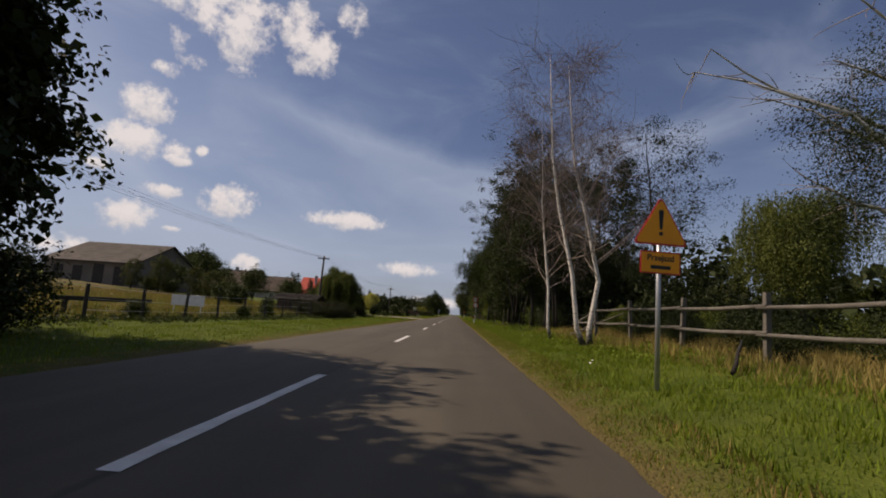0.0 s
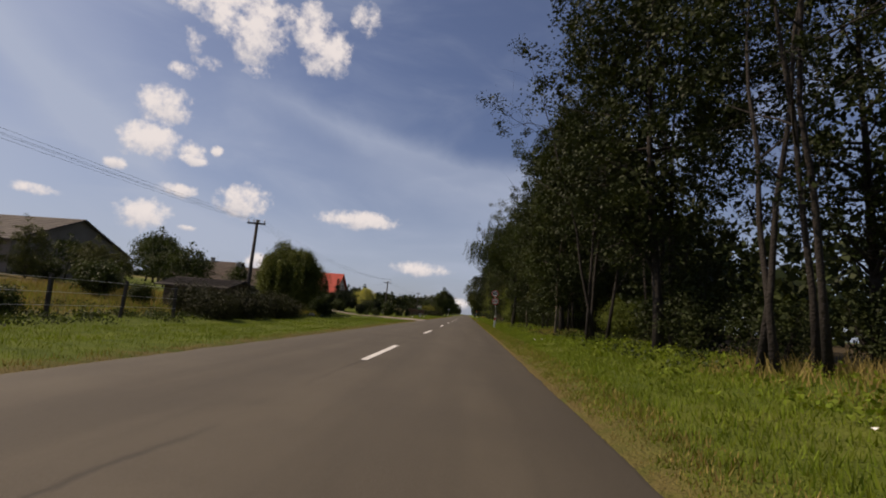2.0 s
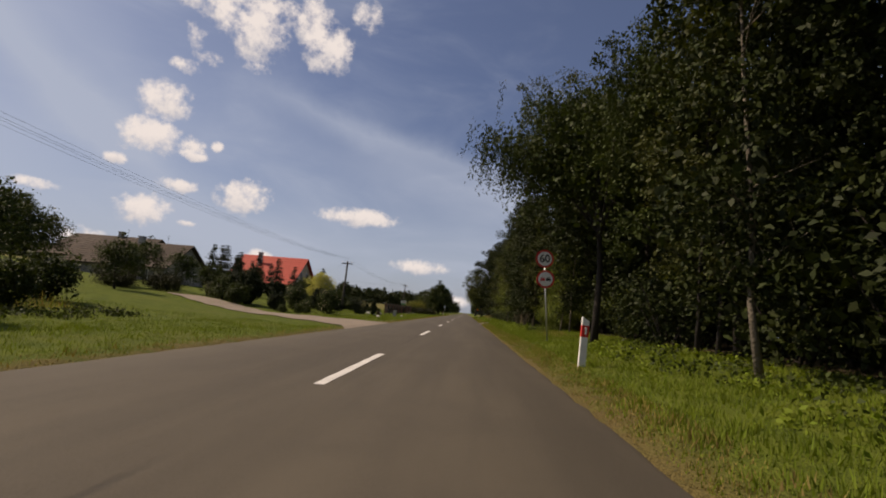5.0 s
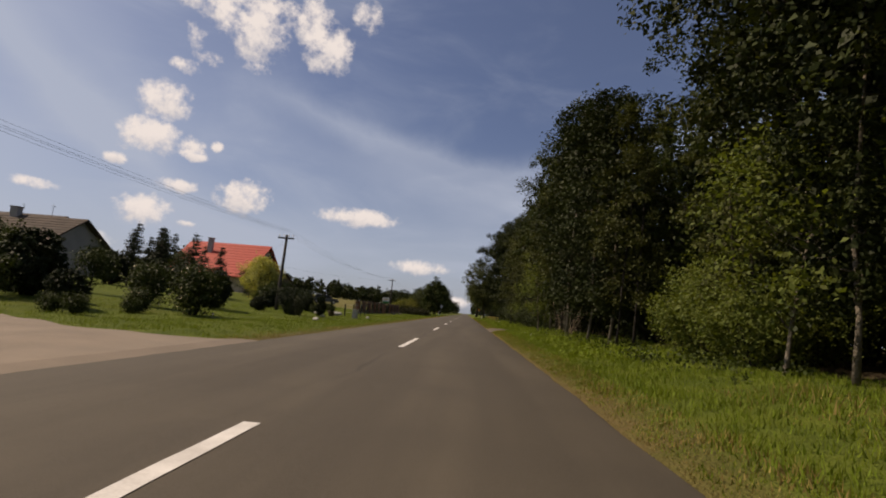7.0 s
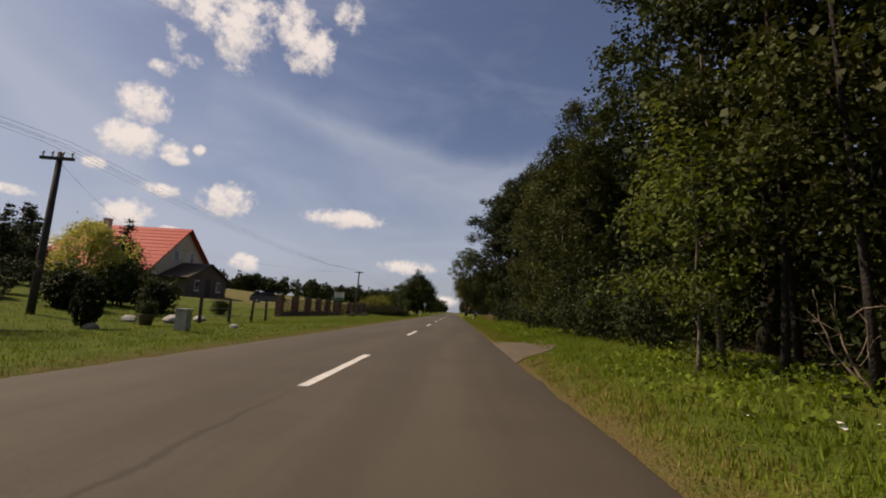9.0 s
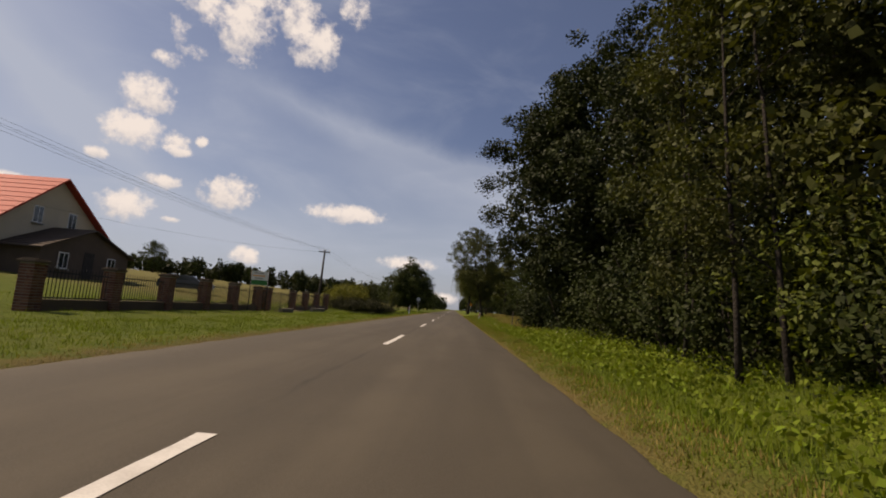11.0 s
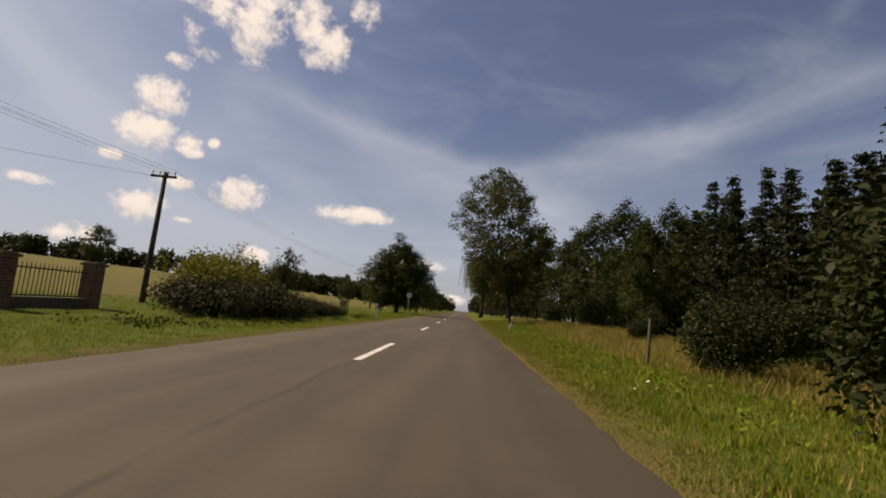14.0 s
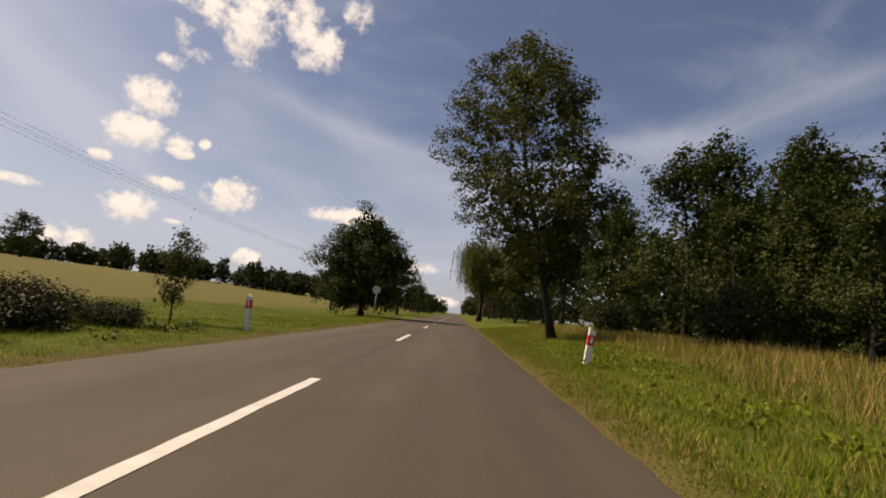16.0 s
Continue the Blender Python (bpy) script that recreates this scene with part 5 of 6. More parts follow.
def rail_fence():
    root = thing("paddock_fence", "weathered grey wooden post and rail paddock fence", "fence")
    posts = [(5.25, 2.1), (5.25, 5.4), (5.25, 8.67), (5.3, 11.95), (5.25, 15.23), (5.15, 18.6), (5.2, 21.9)]
    me = None
    for x, y in posts:
        if me is None:
            bm = boxes(((0, 0, 0.55), (0.10, 0.10, 1.45)), bevel=0.012)
            ob = part("post", bm, M_WOOD, root)
            me = ob.data
        else:
            ob = link("post", me, M_WOOD, root)
        ob.matrix_basis = pose(x, y, gz(x, y), (y * 7) % 3 - 1.5, (y * 5) % 4 - 2, 0)
    for k, ((x0, y0), (x1, y1)) in enumerate(zip(posts, posts[1:])):
        for h0, h1 in ((1.02, 1.0), (0.55, 0.52)):
            a, b = Vector((x0 - 0.07, y0, gz(x0, y0) + h0)), Vector((x1 - 0.07, y1, gz(x1, y1) + h1))
            if k == 5 and h0 > 0.9:
                a.z -= 0.02
                b.z -= 0.55
            bm = bmesh.new()
            tube(bm, [a + Vector((0, -0.15, 0)), (a + b) / 2 + Vector((0.01, 0, -0.025)), b + Vector((0, 0.15, 0))], (0.044, 0.042, 0.036), 7)
            part("rail", bm, M_WOOD, root)


rail_fence()
back = thing("paddock_fence", "short run of pale post and rail fence behind the trees", "fence")
for x, y in ((6.9, 37.4), (9.6, 37.9), (12.3, 38.4)):
    part("post", boxes(((x, y, gz(x, y) + 0.6), (0.1, 0.1, 1.4)), bevel=0.012), M_WOOD, back)
for z in (0.6, 1.1):
    bm = bmesh.new()
    tube(bm, [(6.7, 37.3, gz(6.9, 37) + z), (9.6, 37.84, gz(9.6, 37) + z - 0.03), (12.5, 38.4, gz(12, 38) + z)], (0.05, 0.05, 0.045), 7)
    part("rail", bm, M_WOOD, back)


def wire_fence(label, posts, h, mat=M_WOOD_DARK):
    root = thing("wire_fence", label, "fence")
    bm = boxes(((0, 0, h / 2 - 0.15), (0.085, 0.085, h + 0.3)), bevel=0.01)
    first = part("post", bm, mat, root)
    for k, (x, y) in enumerate(posts):
        ob = first if k == 0 else link("post", first.data, mat, root)
        ob.matrix_basis = pose(x, y, gz(x, y), (k * 3) % 5 - 2, (k * 7) % 5 - 2, 0)
    for f in (0.3, 0.6, 0.92):
        bm = bmesh.new()
        tube(bm, [(x + 0.045, y, gz(x, y) + f * h) for x, y in posts], [0.006] * len(posts), 4, cap=False)
        part("wire", bm, M_STEEL, root)


wire_fence("dark wooden posts with slack wire beside the farm field", [(-11.6 + 0.028 * i * 2.6, 14.4 + 2.6 * i) for i in range(9)], 1.15)
wire_fence("low posts with thin wire along the garden", [(-9.4, 98.0), (-9.2, 99.8), (-9.0, 101.4), (-8.9, 102.7)], 0.9)
tagged(part("feed_rack", boxes(((-13.6, 18.0, gz(-13.6, 18) + 0.62), (0.12, 5.2, 0.16)), ((-13.6, 16, gz(-13.6, 16) + 0.3), (0.12, 0.12, 0.7)), ((-13.6, 20, gz(-13.6, 20) + 0.3), (0.12, 0.12, 0.7)), bevel=0.015), M_WOOD_DARK), "dark timber rail standing in the farm field", "rail")
tagged(part("notice_panel", boxes(((-13.9, 24.0, gz(-13.9, 24) + 0.75), (1.7, 0.04, 0.55)), ((-14.6, 24.03, gz(-14.6, 24) + 0.35), (0.05, 0.05, 0.75)), ((-13.2, 24.03, gz(-13.2, 24) + 0.35), (0.05, 0.05, 0.75)), bevel=0.006), M_PAINT_WHITE), "plain whitish panel standing on two short legs", "panel")


def old_post(x, y, h, lean):
    ob = part("old_post", boxes(((0, 0, h / 2 - 0.1), (0.065, 0.065, h + 0.2)), bevel=0.012), M_OLD_POST)
    ob.matrix_basis = pose(x, y, gz(x, y), lean, 1.5, 20)
    tagged(ob, "lone weathered wooden post in the rough grass", "post")


M_OLD_POST = material("old_grey_wood", (0.115, 0.098, 0.075), (0.06, 0.05, 0.04), rough=0.95, scale=3.0, fine=45.0, bump=0.6)
old_post(4.42, 139.4, 1.2, 2)


def delineator(x, y, turn, lean=0.0, sunk=0.0):
    root = thing("delineator_post", "white plastic roadside delineator post with a red reflector band", "delineator post", pose(x, y, gz(x, y) - sunk, 0, lean, turn), group="delineator posts")
    bm = bmesh.new()
    prism(bm, [(-0.065, -0.1), (0.065, -0.1), (0.065, 0.88), (-0.065, 0.95)], -0.045, 0.045)
    part("shaft", bm, M_PAINT_WHITE, root)
    part("reflector_band", boxes(((0, 0, 0.68), (0.136, 0.096, 0.22))), M_RED, root, "red band")
    part("reflector", boxes(((0.01, -0.05, 0.69), (0.04, 0.012, 0.14)), bevel=0.003), M_SIGN_WHITE, root)


delineator(1.85, 54.6, 0, 3)
delineator(2.44, 155.1, 0, 8, 0.12)
delineator(-5.85, 157.3, 0, -2)


def letters(text, size, c, mat, parent, name="lettering"):
    cu = bpy.data.curves.new(name, "FONT")
    cu.body, cu.size, cu.align_x, cu.align_y, cu.extrude, cu.offset = text, size, "CENTER", "CENTER", 0.002, size * 0.018
    ob = bpy.data.objects.new(name, cu)
    scene.collection.objects.link(ob)
    dg = bpy.context.evaluated_depsgraph_get()
    me = bpy.data.meshes.new_from_object(ob.evaluated_get(dg))
    bpy.data.objects.remove(ob)
    ob = link(name, me, None, parent)
    me.materials.clear()
    me.materials.append(mat)
    ob.matrix_basis = Matrix.Translation(c) @ Matrix.Rotation(radians(90), 4, "X")
    return ob


def rounded_triangle(w, h, z0, r):
    pts = []
    for cx, cz, a0 in ((-w / 2 + r * 1.7, z0 + r, 210), (w / 2 - r * 1.7, z0 + r, 330), (0, z0 + h - 2 * r, 90)):
        for k in range(7):
            a = radians(a0 - 60 + 20 * k)
            pts.append((cx + r * math.cos(a), cz + r * math.sin(a)))
    return pts


def warning_sign():
    root = thing("warning_sign", "orange triangular warning sign with exclamation mark above a supplementary plate", "road sign", pose(2.27, 6.05, gz(2.27, 6.05), 0, 0.6, 6))
    bm = bmesh.new()
    tube(bm, [(0, 0.03, -0.3), (0, 0.03, 2.35)], (0.03, 0.03), 12)
    part("post", bm, M_STEEL, root)
    tri = part("triangle_plate", prism(bmesh.new(), rounded_triangle(0.72, 0.635, 1.80, 0.035), -0.012, 0.0), M_RED, root, "red rimmed triangle")
    part("triangle_face", prism(bmesh.new(), rounded_triangle(0.66, 0.575, 1.822, 0.028), -0.017, -0.006), M_ORANGE, tri, "orange face")
    bm = bmesh.new()
    prism(bm, [(-0.017, 2.0), (0.017, 2.0), (0.032, 2.235), (0.018, 2.255), (-0.018, 2.255), (-0.032, 2.235)], -0.022, -0.014)
    part("exclamation_stroke", bm, M_BLACK, tri)
    part("exclamation_dot", disc(bmesh.new(), (0, 1.945), 0.026, -0.022, -0.014, 16), M_BLACK, tri)
    plate = part("plate", boxes(((0, -0.006, 1.575), (0.52, 0.012, 0.28)), bevel=0.004), M_RED, root)
    part("plate_face", boxes(((0, -0.010, 1.575), (0.49, 0.012, 0.25)), bevel=0.003), M_ORANGE, plate)
    letters("Przejazd", 0.105, (0, -0.018, 1.632), M_BLACK, plate)
    part("lettering_bar", boxes(((0, -0.018, 1.515), (0.26, 0.004, 0.045)), bevel=0.001), M_BLACK, plate)


warning_sign()


def speed_signs():
    root = thing("speed_limit_sign", "round white red-rimmed speed limit and no overtaking signs on one post", "road sign", pose(2.42, 61.85, gz(2.42, 61.85), 0, -5.0, 4))
    bm = bmesh.new()
    tube(bm, [(0, 0.03, -0.3), (0, 0.03, 2.95)], (0.028, 0.032), 12)
    part("post", bm, M_STEEL, root)
    z1, z2, r = 2.85, 2.14, 0.315
    for z in (z1, z2):
        p = part("sign_plate", disc(bmesh.new(), (0, z), r, -0.012, 0.0, 40), M_RED, root, "red rim")
        part("sign_face", disc(bmesh.new(), (0, z), r * 0.79, -0.017, -0.006, 40), M_SIGN_WHITE, p, "white face")
        if z == z1:
            letters("60", 0.38, (0, -0.021, z - 0.005), M_BLACK, p)
        else:
            for x, mat in ((-0.1, M_RED), (0.1, M_BLACK)):
                bm = bmesh.new()
                prism(bm, [(x - 0.075, z - 0.055), (x + 0.075, z - 0.055), (x + 0.08, z + 0.015), (x + 0.057, z + 0.024), (x + 0.047, z + 0.068), (x - 0.047, z + 0.068), (x - 0.057, z + 0.024), (x - 0.08, z + 0.015)], -0.022, -0.015)
                box(bm, (x - 0.056, -0.0185, z - 0.067), (0.028, 0.007, 0.024))
                box(bm, (x + 0.056, -0.0185, z - 0.067), (0.028, 0.007, 0.024))
                s = part("car_symbol", bm, mat, p)
                part("rear_window", boxes(((x, -0.0235, z + 0.04), (0.076, 0.003, 0.032))), M_SIGN_WHITE, s)


speed_signs()


def junction_sign(x, y):
    root = thing("round_sign", "round grey-backed road sign on a thin steel post", "road sign", pose(x, y, gz(x, y), 0, 0, 0))
    bm = bmesh.new()
    tube(bm, [(0, 0.03, -0.3), (0, 0.03, 2.45)], (0.03, 0.03), 10)
    part("post", bm, M_STEEL, root)
    part("sign_plate", disc(bmesh.new(), (0, 2.15), 0.32, -0.012, 0.0, 32), M_STEEL, root)


junction_sign(-6.7, 182.0)
far_tri = thing("warning_sign", "small distant triangular warning sign on a post", "road sign", pose(3.3, 210, gz(3.3, 210)))
bm = bmesh.new()
tube(bm, [(0, 0.03, -0.3), (0, 0.03, 2.7)], (0.03, 0.03), 8)
part("post", bm, M_STEEL, far_tri)
p_ = part("triangle_plate", prism(bmesh.new(), rounded_triangle(0.9, 0.8, 1.95, 0.04), -0.012, 0.0), M_RED, far_tri)
part("triangle_face", prism(bmesh.new(), rounded_triangle(0.72, 0.64, 2.0, 0.03), -0.017, -0.006), M_ORANGE, p_)


# ---- houses ----
def gable_house(name, label, x0, x1, y0, y1, zb, ze, zr, ridge, wall, roof, over=0.45, openings=(), chimney=None, thick=0.16):
    """A house between x0..x1, y0..y1: walls to the eaves ze, ridge at zr along 'x' or 'y'. openings: wall side, place along it, sill, width, height, kind."""
    root = thing(name, label, "house")
    cx, cy = (x0 + x1) / 2, (y0 + y1) / 2
    bm = bmesh.new()
    if ridge == "y":
        prism(bm, [(x0, zb), (x1, zb), (x1, ze), (cx, zr), (x0, ze)], y0, y1, "y")
    else:
        prism(bm, [(y0, zb), (y1, zb), (y1, ze), (cy, zr), (y0, ze)], x0, x1, "x")
    part("wall", bm, wall, root)
    for s in (-1, 1):
        bm = bmesh.new()
        if ridge == "y":
            edge = x0 if s < 0 else x1
            slope = (zr - ze) / abs(edge - cx)
            e = edge + s * over
            pts = [(cx, zr + 0.02), (e, ze - slope * over + 0.02), (e, ze - slope * over + 0.02 + thick), (cx, zr + 0.02 + thick)]
            prism(bm, pts, y0 - over, y1 + over, "y")
        else:
            edge = y0 if s < 0 else y1
            slope = (zr - ze) / abs(edge - cy)
            e = edge + s * over
            pts = [(cy, zr + 0.02), (e, ze - slope * over + 0.02), (e, ze - slope * over + 0.02 + thick), (cy, zr + 0.02 + thick)]
            prism(bm, pts, x0 - over, x1 + over, "x")
        rf = part("roof", bm, roof, root)
        # courses of the covering
        n = 12
        for k in range(1, n):
            f = k / n
            bm = bmesh.new()
            if ridge == "y":
                box(bm, (cx + (e - cx) * f, cy, zr + thick + 0.02 + (ze - slope * over - zr) * f), (0.05, y1 - y0 + 2 * over, 0.05))
            else:
                box(bm, (cx, cy + (e - cy) * f, zr + thick + 0.02 + (ze - slope * over - zr) * f), (x1 - x0 + 2 * over, 0.05, 0.05))
            part("roof_course", bm, roof, rf)
    for side, a, sill, w, h, kind in openings:
        if side in "EW":
            x = x1 if side == "E" else x0
            sg = 1 if side == "E" else -1
            c, s = (x, a, sill + h / 2), (0.08, w, h)
            sf = (0.05, w - 0.16, h - 0.16)
            fo = (sg * 0.03, 0, 0)
            bar = ((x + sg * 0.05, a, sill + h / 2), (0.03, 0.05, h - 0.1))
            sl = ((x + sg * 0.1, a, sill - 0.04), (0.2, w + 0.1, 0.06))
        else:
            y = y1 if side == "N" else y0
            sg = 1 if side == "N" else -1
            c, s = (a, y, sill + h / 2), (w, 0.08, h)
            sf = (w - 0.16, 0.05, h - 0.16)
            fo = (0, sg * 0.03, 0)
            bar = ((a, y + sg * 0.05, sill + h / 2), (0.05, 0.03, h - 0.1))
            sl = ((a, y + sg * 0.1, sill - 0.04), (w + 0.1, 0.2, 0.06))
        if kind == "door":
            part("door", boxes((c, s), bevel=0.01), M_WOOD_DARK, root)
            continue
        win = part("window", boxes((c, s), bevel=0.01), M_PAINT_WHITE, root, "white framed window")
        part("pane", boxes((tuple(c[i] + fo[i] for i in range(3)), sf)), M_GLASS, win)
        part("glazing_bar", boxes(bar), M_PAINT_WHITE, win)
        part("sill", boxes(sl, bevel=0.01), M_CONCRETE, win)
    if chimney:
        x, y, z0, z1 = chimney
        part("chimney", boxes(((x, y, (z0 + z1) / 2), (0.7, 0.55, z1 - z0)), ((x, y, z1 + 0.04), (0.84, 0.68, 0.1)), bevel=0.015), M_RENDER_GREY, root)
    return root


gable_house("red_roof_house", "cream rendered house with a steep red tiled roof", -44.0, -32.2, 129.0, 141.8, 0.9, 3.7, 8.6, "x", M_RENDER, M_TILE, over=0.6,
            openings=[("E", 133.8, 4.9, 0.85, 1.3, "w"), ("E", 137.0, 4.9, 0.85, 1.3, "w"), ("E", 130.2, 1.9, 1.0, 1.3, "w"), ("S", -41.0, 1.9, 1.2, 1.3, "w"), ("S", -36, 1.9, 1.2, 1.3, "w")],
            chimney=(-40.2, 133.2, 6.4, 9.1))
gable_house("porch", "brown roofed porch on the road side of the house", -32.1, -29.0, 131.0, 139.8, 0.9, 3.0, 4.7, "x", M_RENDER_DARK, M_ROOF_BROWN, over=0.35, thick=0.1,
            openings=[("E", 133.0, 1.6, 0.9, 1.2, "w"), ("E", 137.8, 1.6, 0.9, 1.2, "w"), ("E", 135.4, 1.0, 1.0, 2.0, "door")])
gable_house("long_barn", "long grey rendered barn with a brown sheet roof", -50.5, -39.2, 56.0, 69.8, 1.0, 4.5, 7.4, "x", M_RENDER_BARN, M_ROOF_GREY, over=0.35,
            openings=[("S", -40.9, 1.6, 1.5, 2.4, "door"), ("S", -43.6, 1.6, 1.3, 2.6, "door"), ("S", -46.2, 1.6, 1.2, 2.3, "door"), ("S", -48.6, 1.6, 1.2, 2.3, "door"), ("E", 60, 2.0, 1.0, 1.0, "w")])
gable_house("dark_shed", "low dark shed with a lean sheet roof", -16.4, -13.1, 42.6, 45.7, 0.0, 1.4, 1.8, "x", M_RENDER_DARK, M_ROOF_GREY, over=0.35, thick=0.08, openings=[("S", -14.8, 0.2, 0.9, 1.1, "door")])
gable_house("brown_house", "brown roofed cottage with pale walls behind shrubs", -50.0, -37.5, 101.3, 110.2, 0.9, 3.6, 6.6, "x", M_RENDER_GREY, M_ROOF_BROWN, over=0.6,
            openings=[("S", -40.0, 1.9, 1.0, 1.2, "w"), ("S", -44, 1.9, 1.0, 1.2, "w"), ("E", 103.5, 1.9, 1.0, 1.2, "w"), ("E", 107.8, 1.9, 1.0, 1.2, "w")], chimney=(-44, 105.5, 5.8, 7.4))
gable_house("brown_house", "larger brown roofed house behind the cottage", -62.0, -49.0, 110.5, 121.8, 1.6, 4.8, 8.2, "x", M_RENDER_GREY, M_ROOF_BROWN, over=0.6,
            openings=[("E", 113.5, 2.8, 1.0, 1.2, "w"), ("E", 118.5, 2.8, 1.0, 1.2, "w"), ("E", 116.1, 5.3, 0.9, 1.1, "w"), ("S", -54, 2.8, 1.0, 1.2, "w")], chimney=(-55, 116, 7.6, 9.0))
for ax_, ay_, az_, ah_ in ((-40.5, 105.6, 6.6, 1.3), (-54.0, 116.0, 8.2, 1.4)):
    bm = bmesh.new()
    tube(bm, [(ax_, ay_, az_ - 0.3), (ax_, ay_, az_ + ah_)], (0.02, 0.015), 6)
    for k in range(4):
        box(bm, (ax_, ay_, az_ + ah_ - 0.1 - 0.14 * k), (0.012, 0.5 - 0.06 * k, 0.012))
    tagged(part("roof_antenna", bm, M_IRON), "thin dark rooftop antenna on the brown house", "antenna")


# ---- parked car in the garden ----
def parked_car(x, y, turn):
    root = thing("parked_car", "dark grey estate car parked on the grass", "car", pose(x, y, gz(x, y), 0, 0, turn))
    bm = bmesh.new()
    prism(bm, [(-2.1, 0.3), (2.1, 0.3), (2.15, 0.62), (2.0, 0.85), (1.1, 0.95), (0.55, 1.38), (-1.5, 1.42), (-2.0, 0.95), (-2.12, 0.6)], -0.84, 0.84)
    bmesh.ops.bevel(bm, geom=bm.edges[:], offset=0.07, segments=2, affect="EDGES")
    body = part("body", bm, M_CAR, root)
    for s in (-1, 1):
        bm = bmesh.new()
        prism(bm, [(-1.75, 0.97), (0.95, 0.97), (0.48, 1.32), (-1.42, 1.34)], s * 0.842 - 0.006, s * 0.842 + 0.006)
        part("side_window", bm, M_GLASS, body)
        for a in (-1.3, 1.3):
            w = part("wheel", disc(bmesh.new(), (a, 0.31), 0.31, s * 0.76 - 0.1, s * 0.76 + 0.1, 24), M_RUBBER, root)
            part("rim", disc(bmesh.new(), (a, 0.31), 0.19, s * 0.86 - 0.015, s * 0.86 + 0.015, 20), M_STEEL, w)
    part("windscreen", boxes(((0.86, 0, 1.16), (0.02, 1.3, 0.34))), M_GLASS, body)
    for s in (-1, 1):
        part("headlight", boxes(((2.08, s * 0.6, 0.7), (0.12, 0.35, 0.14)), bevel=0.03), M_SIGN_WHITE, body)
    part("number_plate", boxes(((2.15, 0, 0.45), (0.03, 0.5, 0.11))), M_SIGN_WHITE, body)


parked_car(-23.4, 139.5, 20)


# ---- brick pillars with iron fence ----
PIL = [(-11.65, y) for y in (111.7, 114.7, 117.65, 120.5, 123.3, 126.25, 127.7, 132.2, 135.0, 137.9, 140.8)]


def pillar_mesh():
    bm = bmesh.new()
    box(bm, (0, 0, 0.60), (0.40, 0.40, 1.38))
    return bm


brick_me = None
cap_me = None
core_me = None
rng1 = random.Random(3)
for k, (x, y) in enumerate(PIL):
    z = gz(x, y)
    root = thing("brick_pillar", "dark red brick fence pillar with a flat capping", "pillar", pose(x, y, z, 0, 0, 0), group="fence pillars")
    if core_me is None:
        o = part("core", pillar_mesh(), M_MORTAR, root)
        core_me = o.data
        c = part("cap", boxes(((0, 0, 1.32), (0.52, 0.52, 0.07)), ((0, 0, 1.37), (0.40, 0.40, 0.05)), bevel=0.012), M_RENDER_DARK, root)
        cap_me = c.data
        bmb = box(bmesh.new(), (0, 0, 0), (0.205, 0.10, 0.066))
        bmesh.ops.bevel(bmb, geom=bmb.edges[:], offset=0.006, segments=1, affect="EDGES")
        bb = part("brick", bmb, M_BRICK, root)
        brick_me = bb.data
        bpy.data.objects.remove(bb)
    else:
        link("core", core_me, M_MORTAR, root)
        link("cap", cap_me, M_RENDER_DARK, root)
    for c in range(16):
        for s in range(4):
            for j in (0, 1):
                off = (-0.105, 0.105)[j] + (0.0 if c % 2 else 0.0)
                a = s * 90
                m = Matrix.Rotation(radians(a), 4, "Z") @ pose(off, -0.155, 0.045 + c * 0.078, 0, 0, rng1.uniform(-1, 1))
                o = link("brick", brick_me, M_BRICK, root)
                o.matrix_basis = m


def iron_panel(x, ya, yb, gate=False):
    root = thing("iron_gate" if gate else "iron_fence_panel", "closed black iron bar gate between brick pillars" if gate else "black iron bar fence panel on a low plinth between pillars", "gate" if gate else "fence", group="" if gate else "iron fence panels")
    a, b = ya + 0.21, yb - 0.21
    z = gz(x, (ya + yb) / 2)
    if not gate:
        part("plinth", boxes(((x, (a + b) / 2, z + 0.05), (0.24, b - a, 0.50)), bevel=0.015), M_RENDER_DARK, root)
    for h in ((0.34, 1.05) if not gate else (0.12, 1.05)):
        part("rail", boxes(((x, (a + b) / 2, z + h), (0.035, b - a, 0.035))), M_IRON, root)
    n = max(2, int((b - a) / 0.125))
    first = None
    for k in range(n):
        y = a + (b - a) * (k + 0.5) / n
        if first is None:
            bm = bmesh.new()
            lo = 0.30 if not gate else 0.06
            tube(bm, [(0, 0, lo), (0, 0, 1.14), (0, 0, 1.22)], (0.011, 0.011, 0.002), 5)
            first = part("bar", bm, M_IRON, root)
            o = first
        else:
            o = link("bar", first.data, M_IRON, root)
        o.matrix_basis = Matrix.Translation((x, y, z))
    if gate:
        part("gate_post", boxes(((x, (a + b) / 2, z + 0.6), (0.05, 0.05, 1.2)), bevel=0.005), M_IRON, root)


for k in range(len(PIL) - 1):
    (x0, y0), (x1, y1) = PIL[k], PIL[k + 1]
    iron_panel(x0, y0, y1, gate=(k in (5, 6)))
for x, ya, yb in ((-10.2, 126.2, 128.0), (-10.2, 132.0, 135.0)):
    tagged(part("kerb_wall", boxes(((x, (ya + yb) / 2, gz(x, ya) + 0.06), (0.22, yb - ya, 0.32)), bevel=0.02), M_RENDER_BARN), "low concrete retaining edge beside the gateway", "retaining wall")
tagged(part("slab", boxes(((-11.0, 130.0, gz(-11.0, 130) + 0.0), (0.8, 4.0, 0.08)), bevel=0.02), M_GRAVEL), "concrete slab before the iron gate", "paving slab")


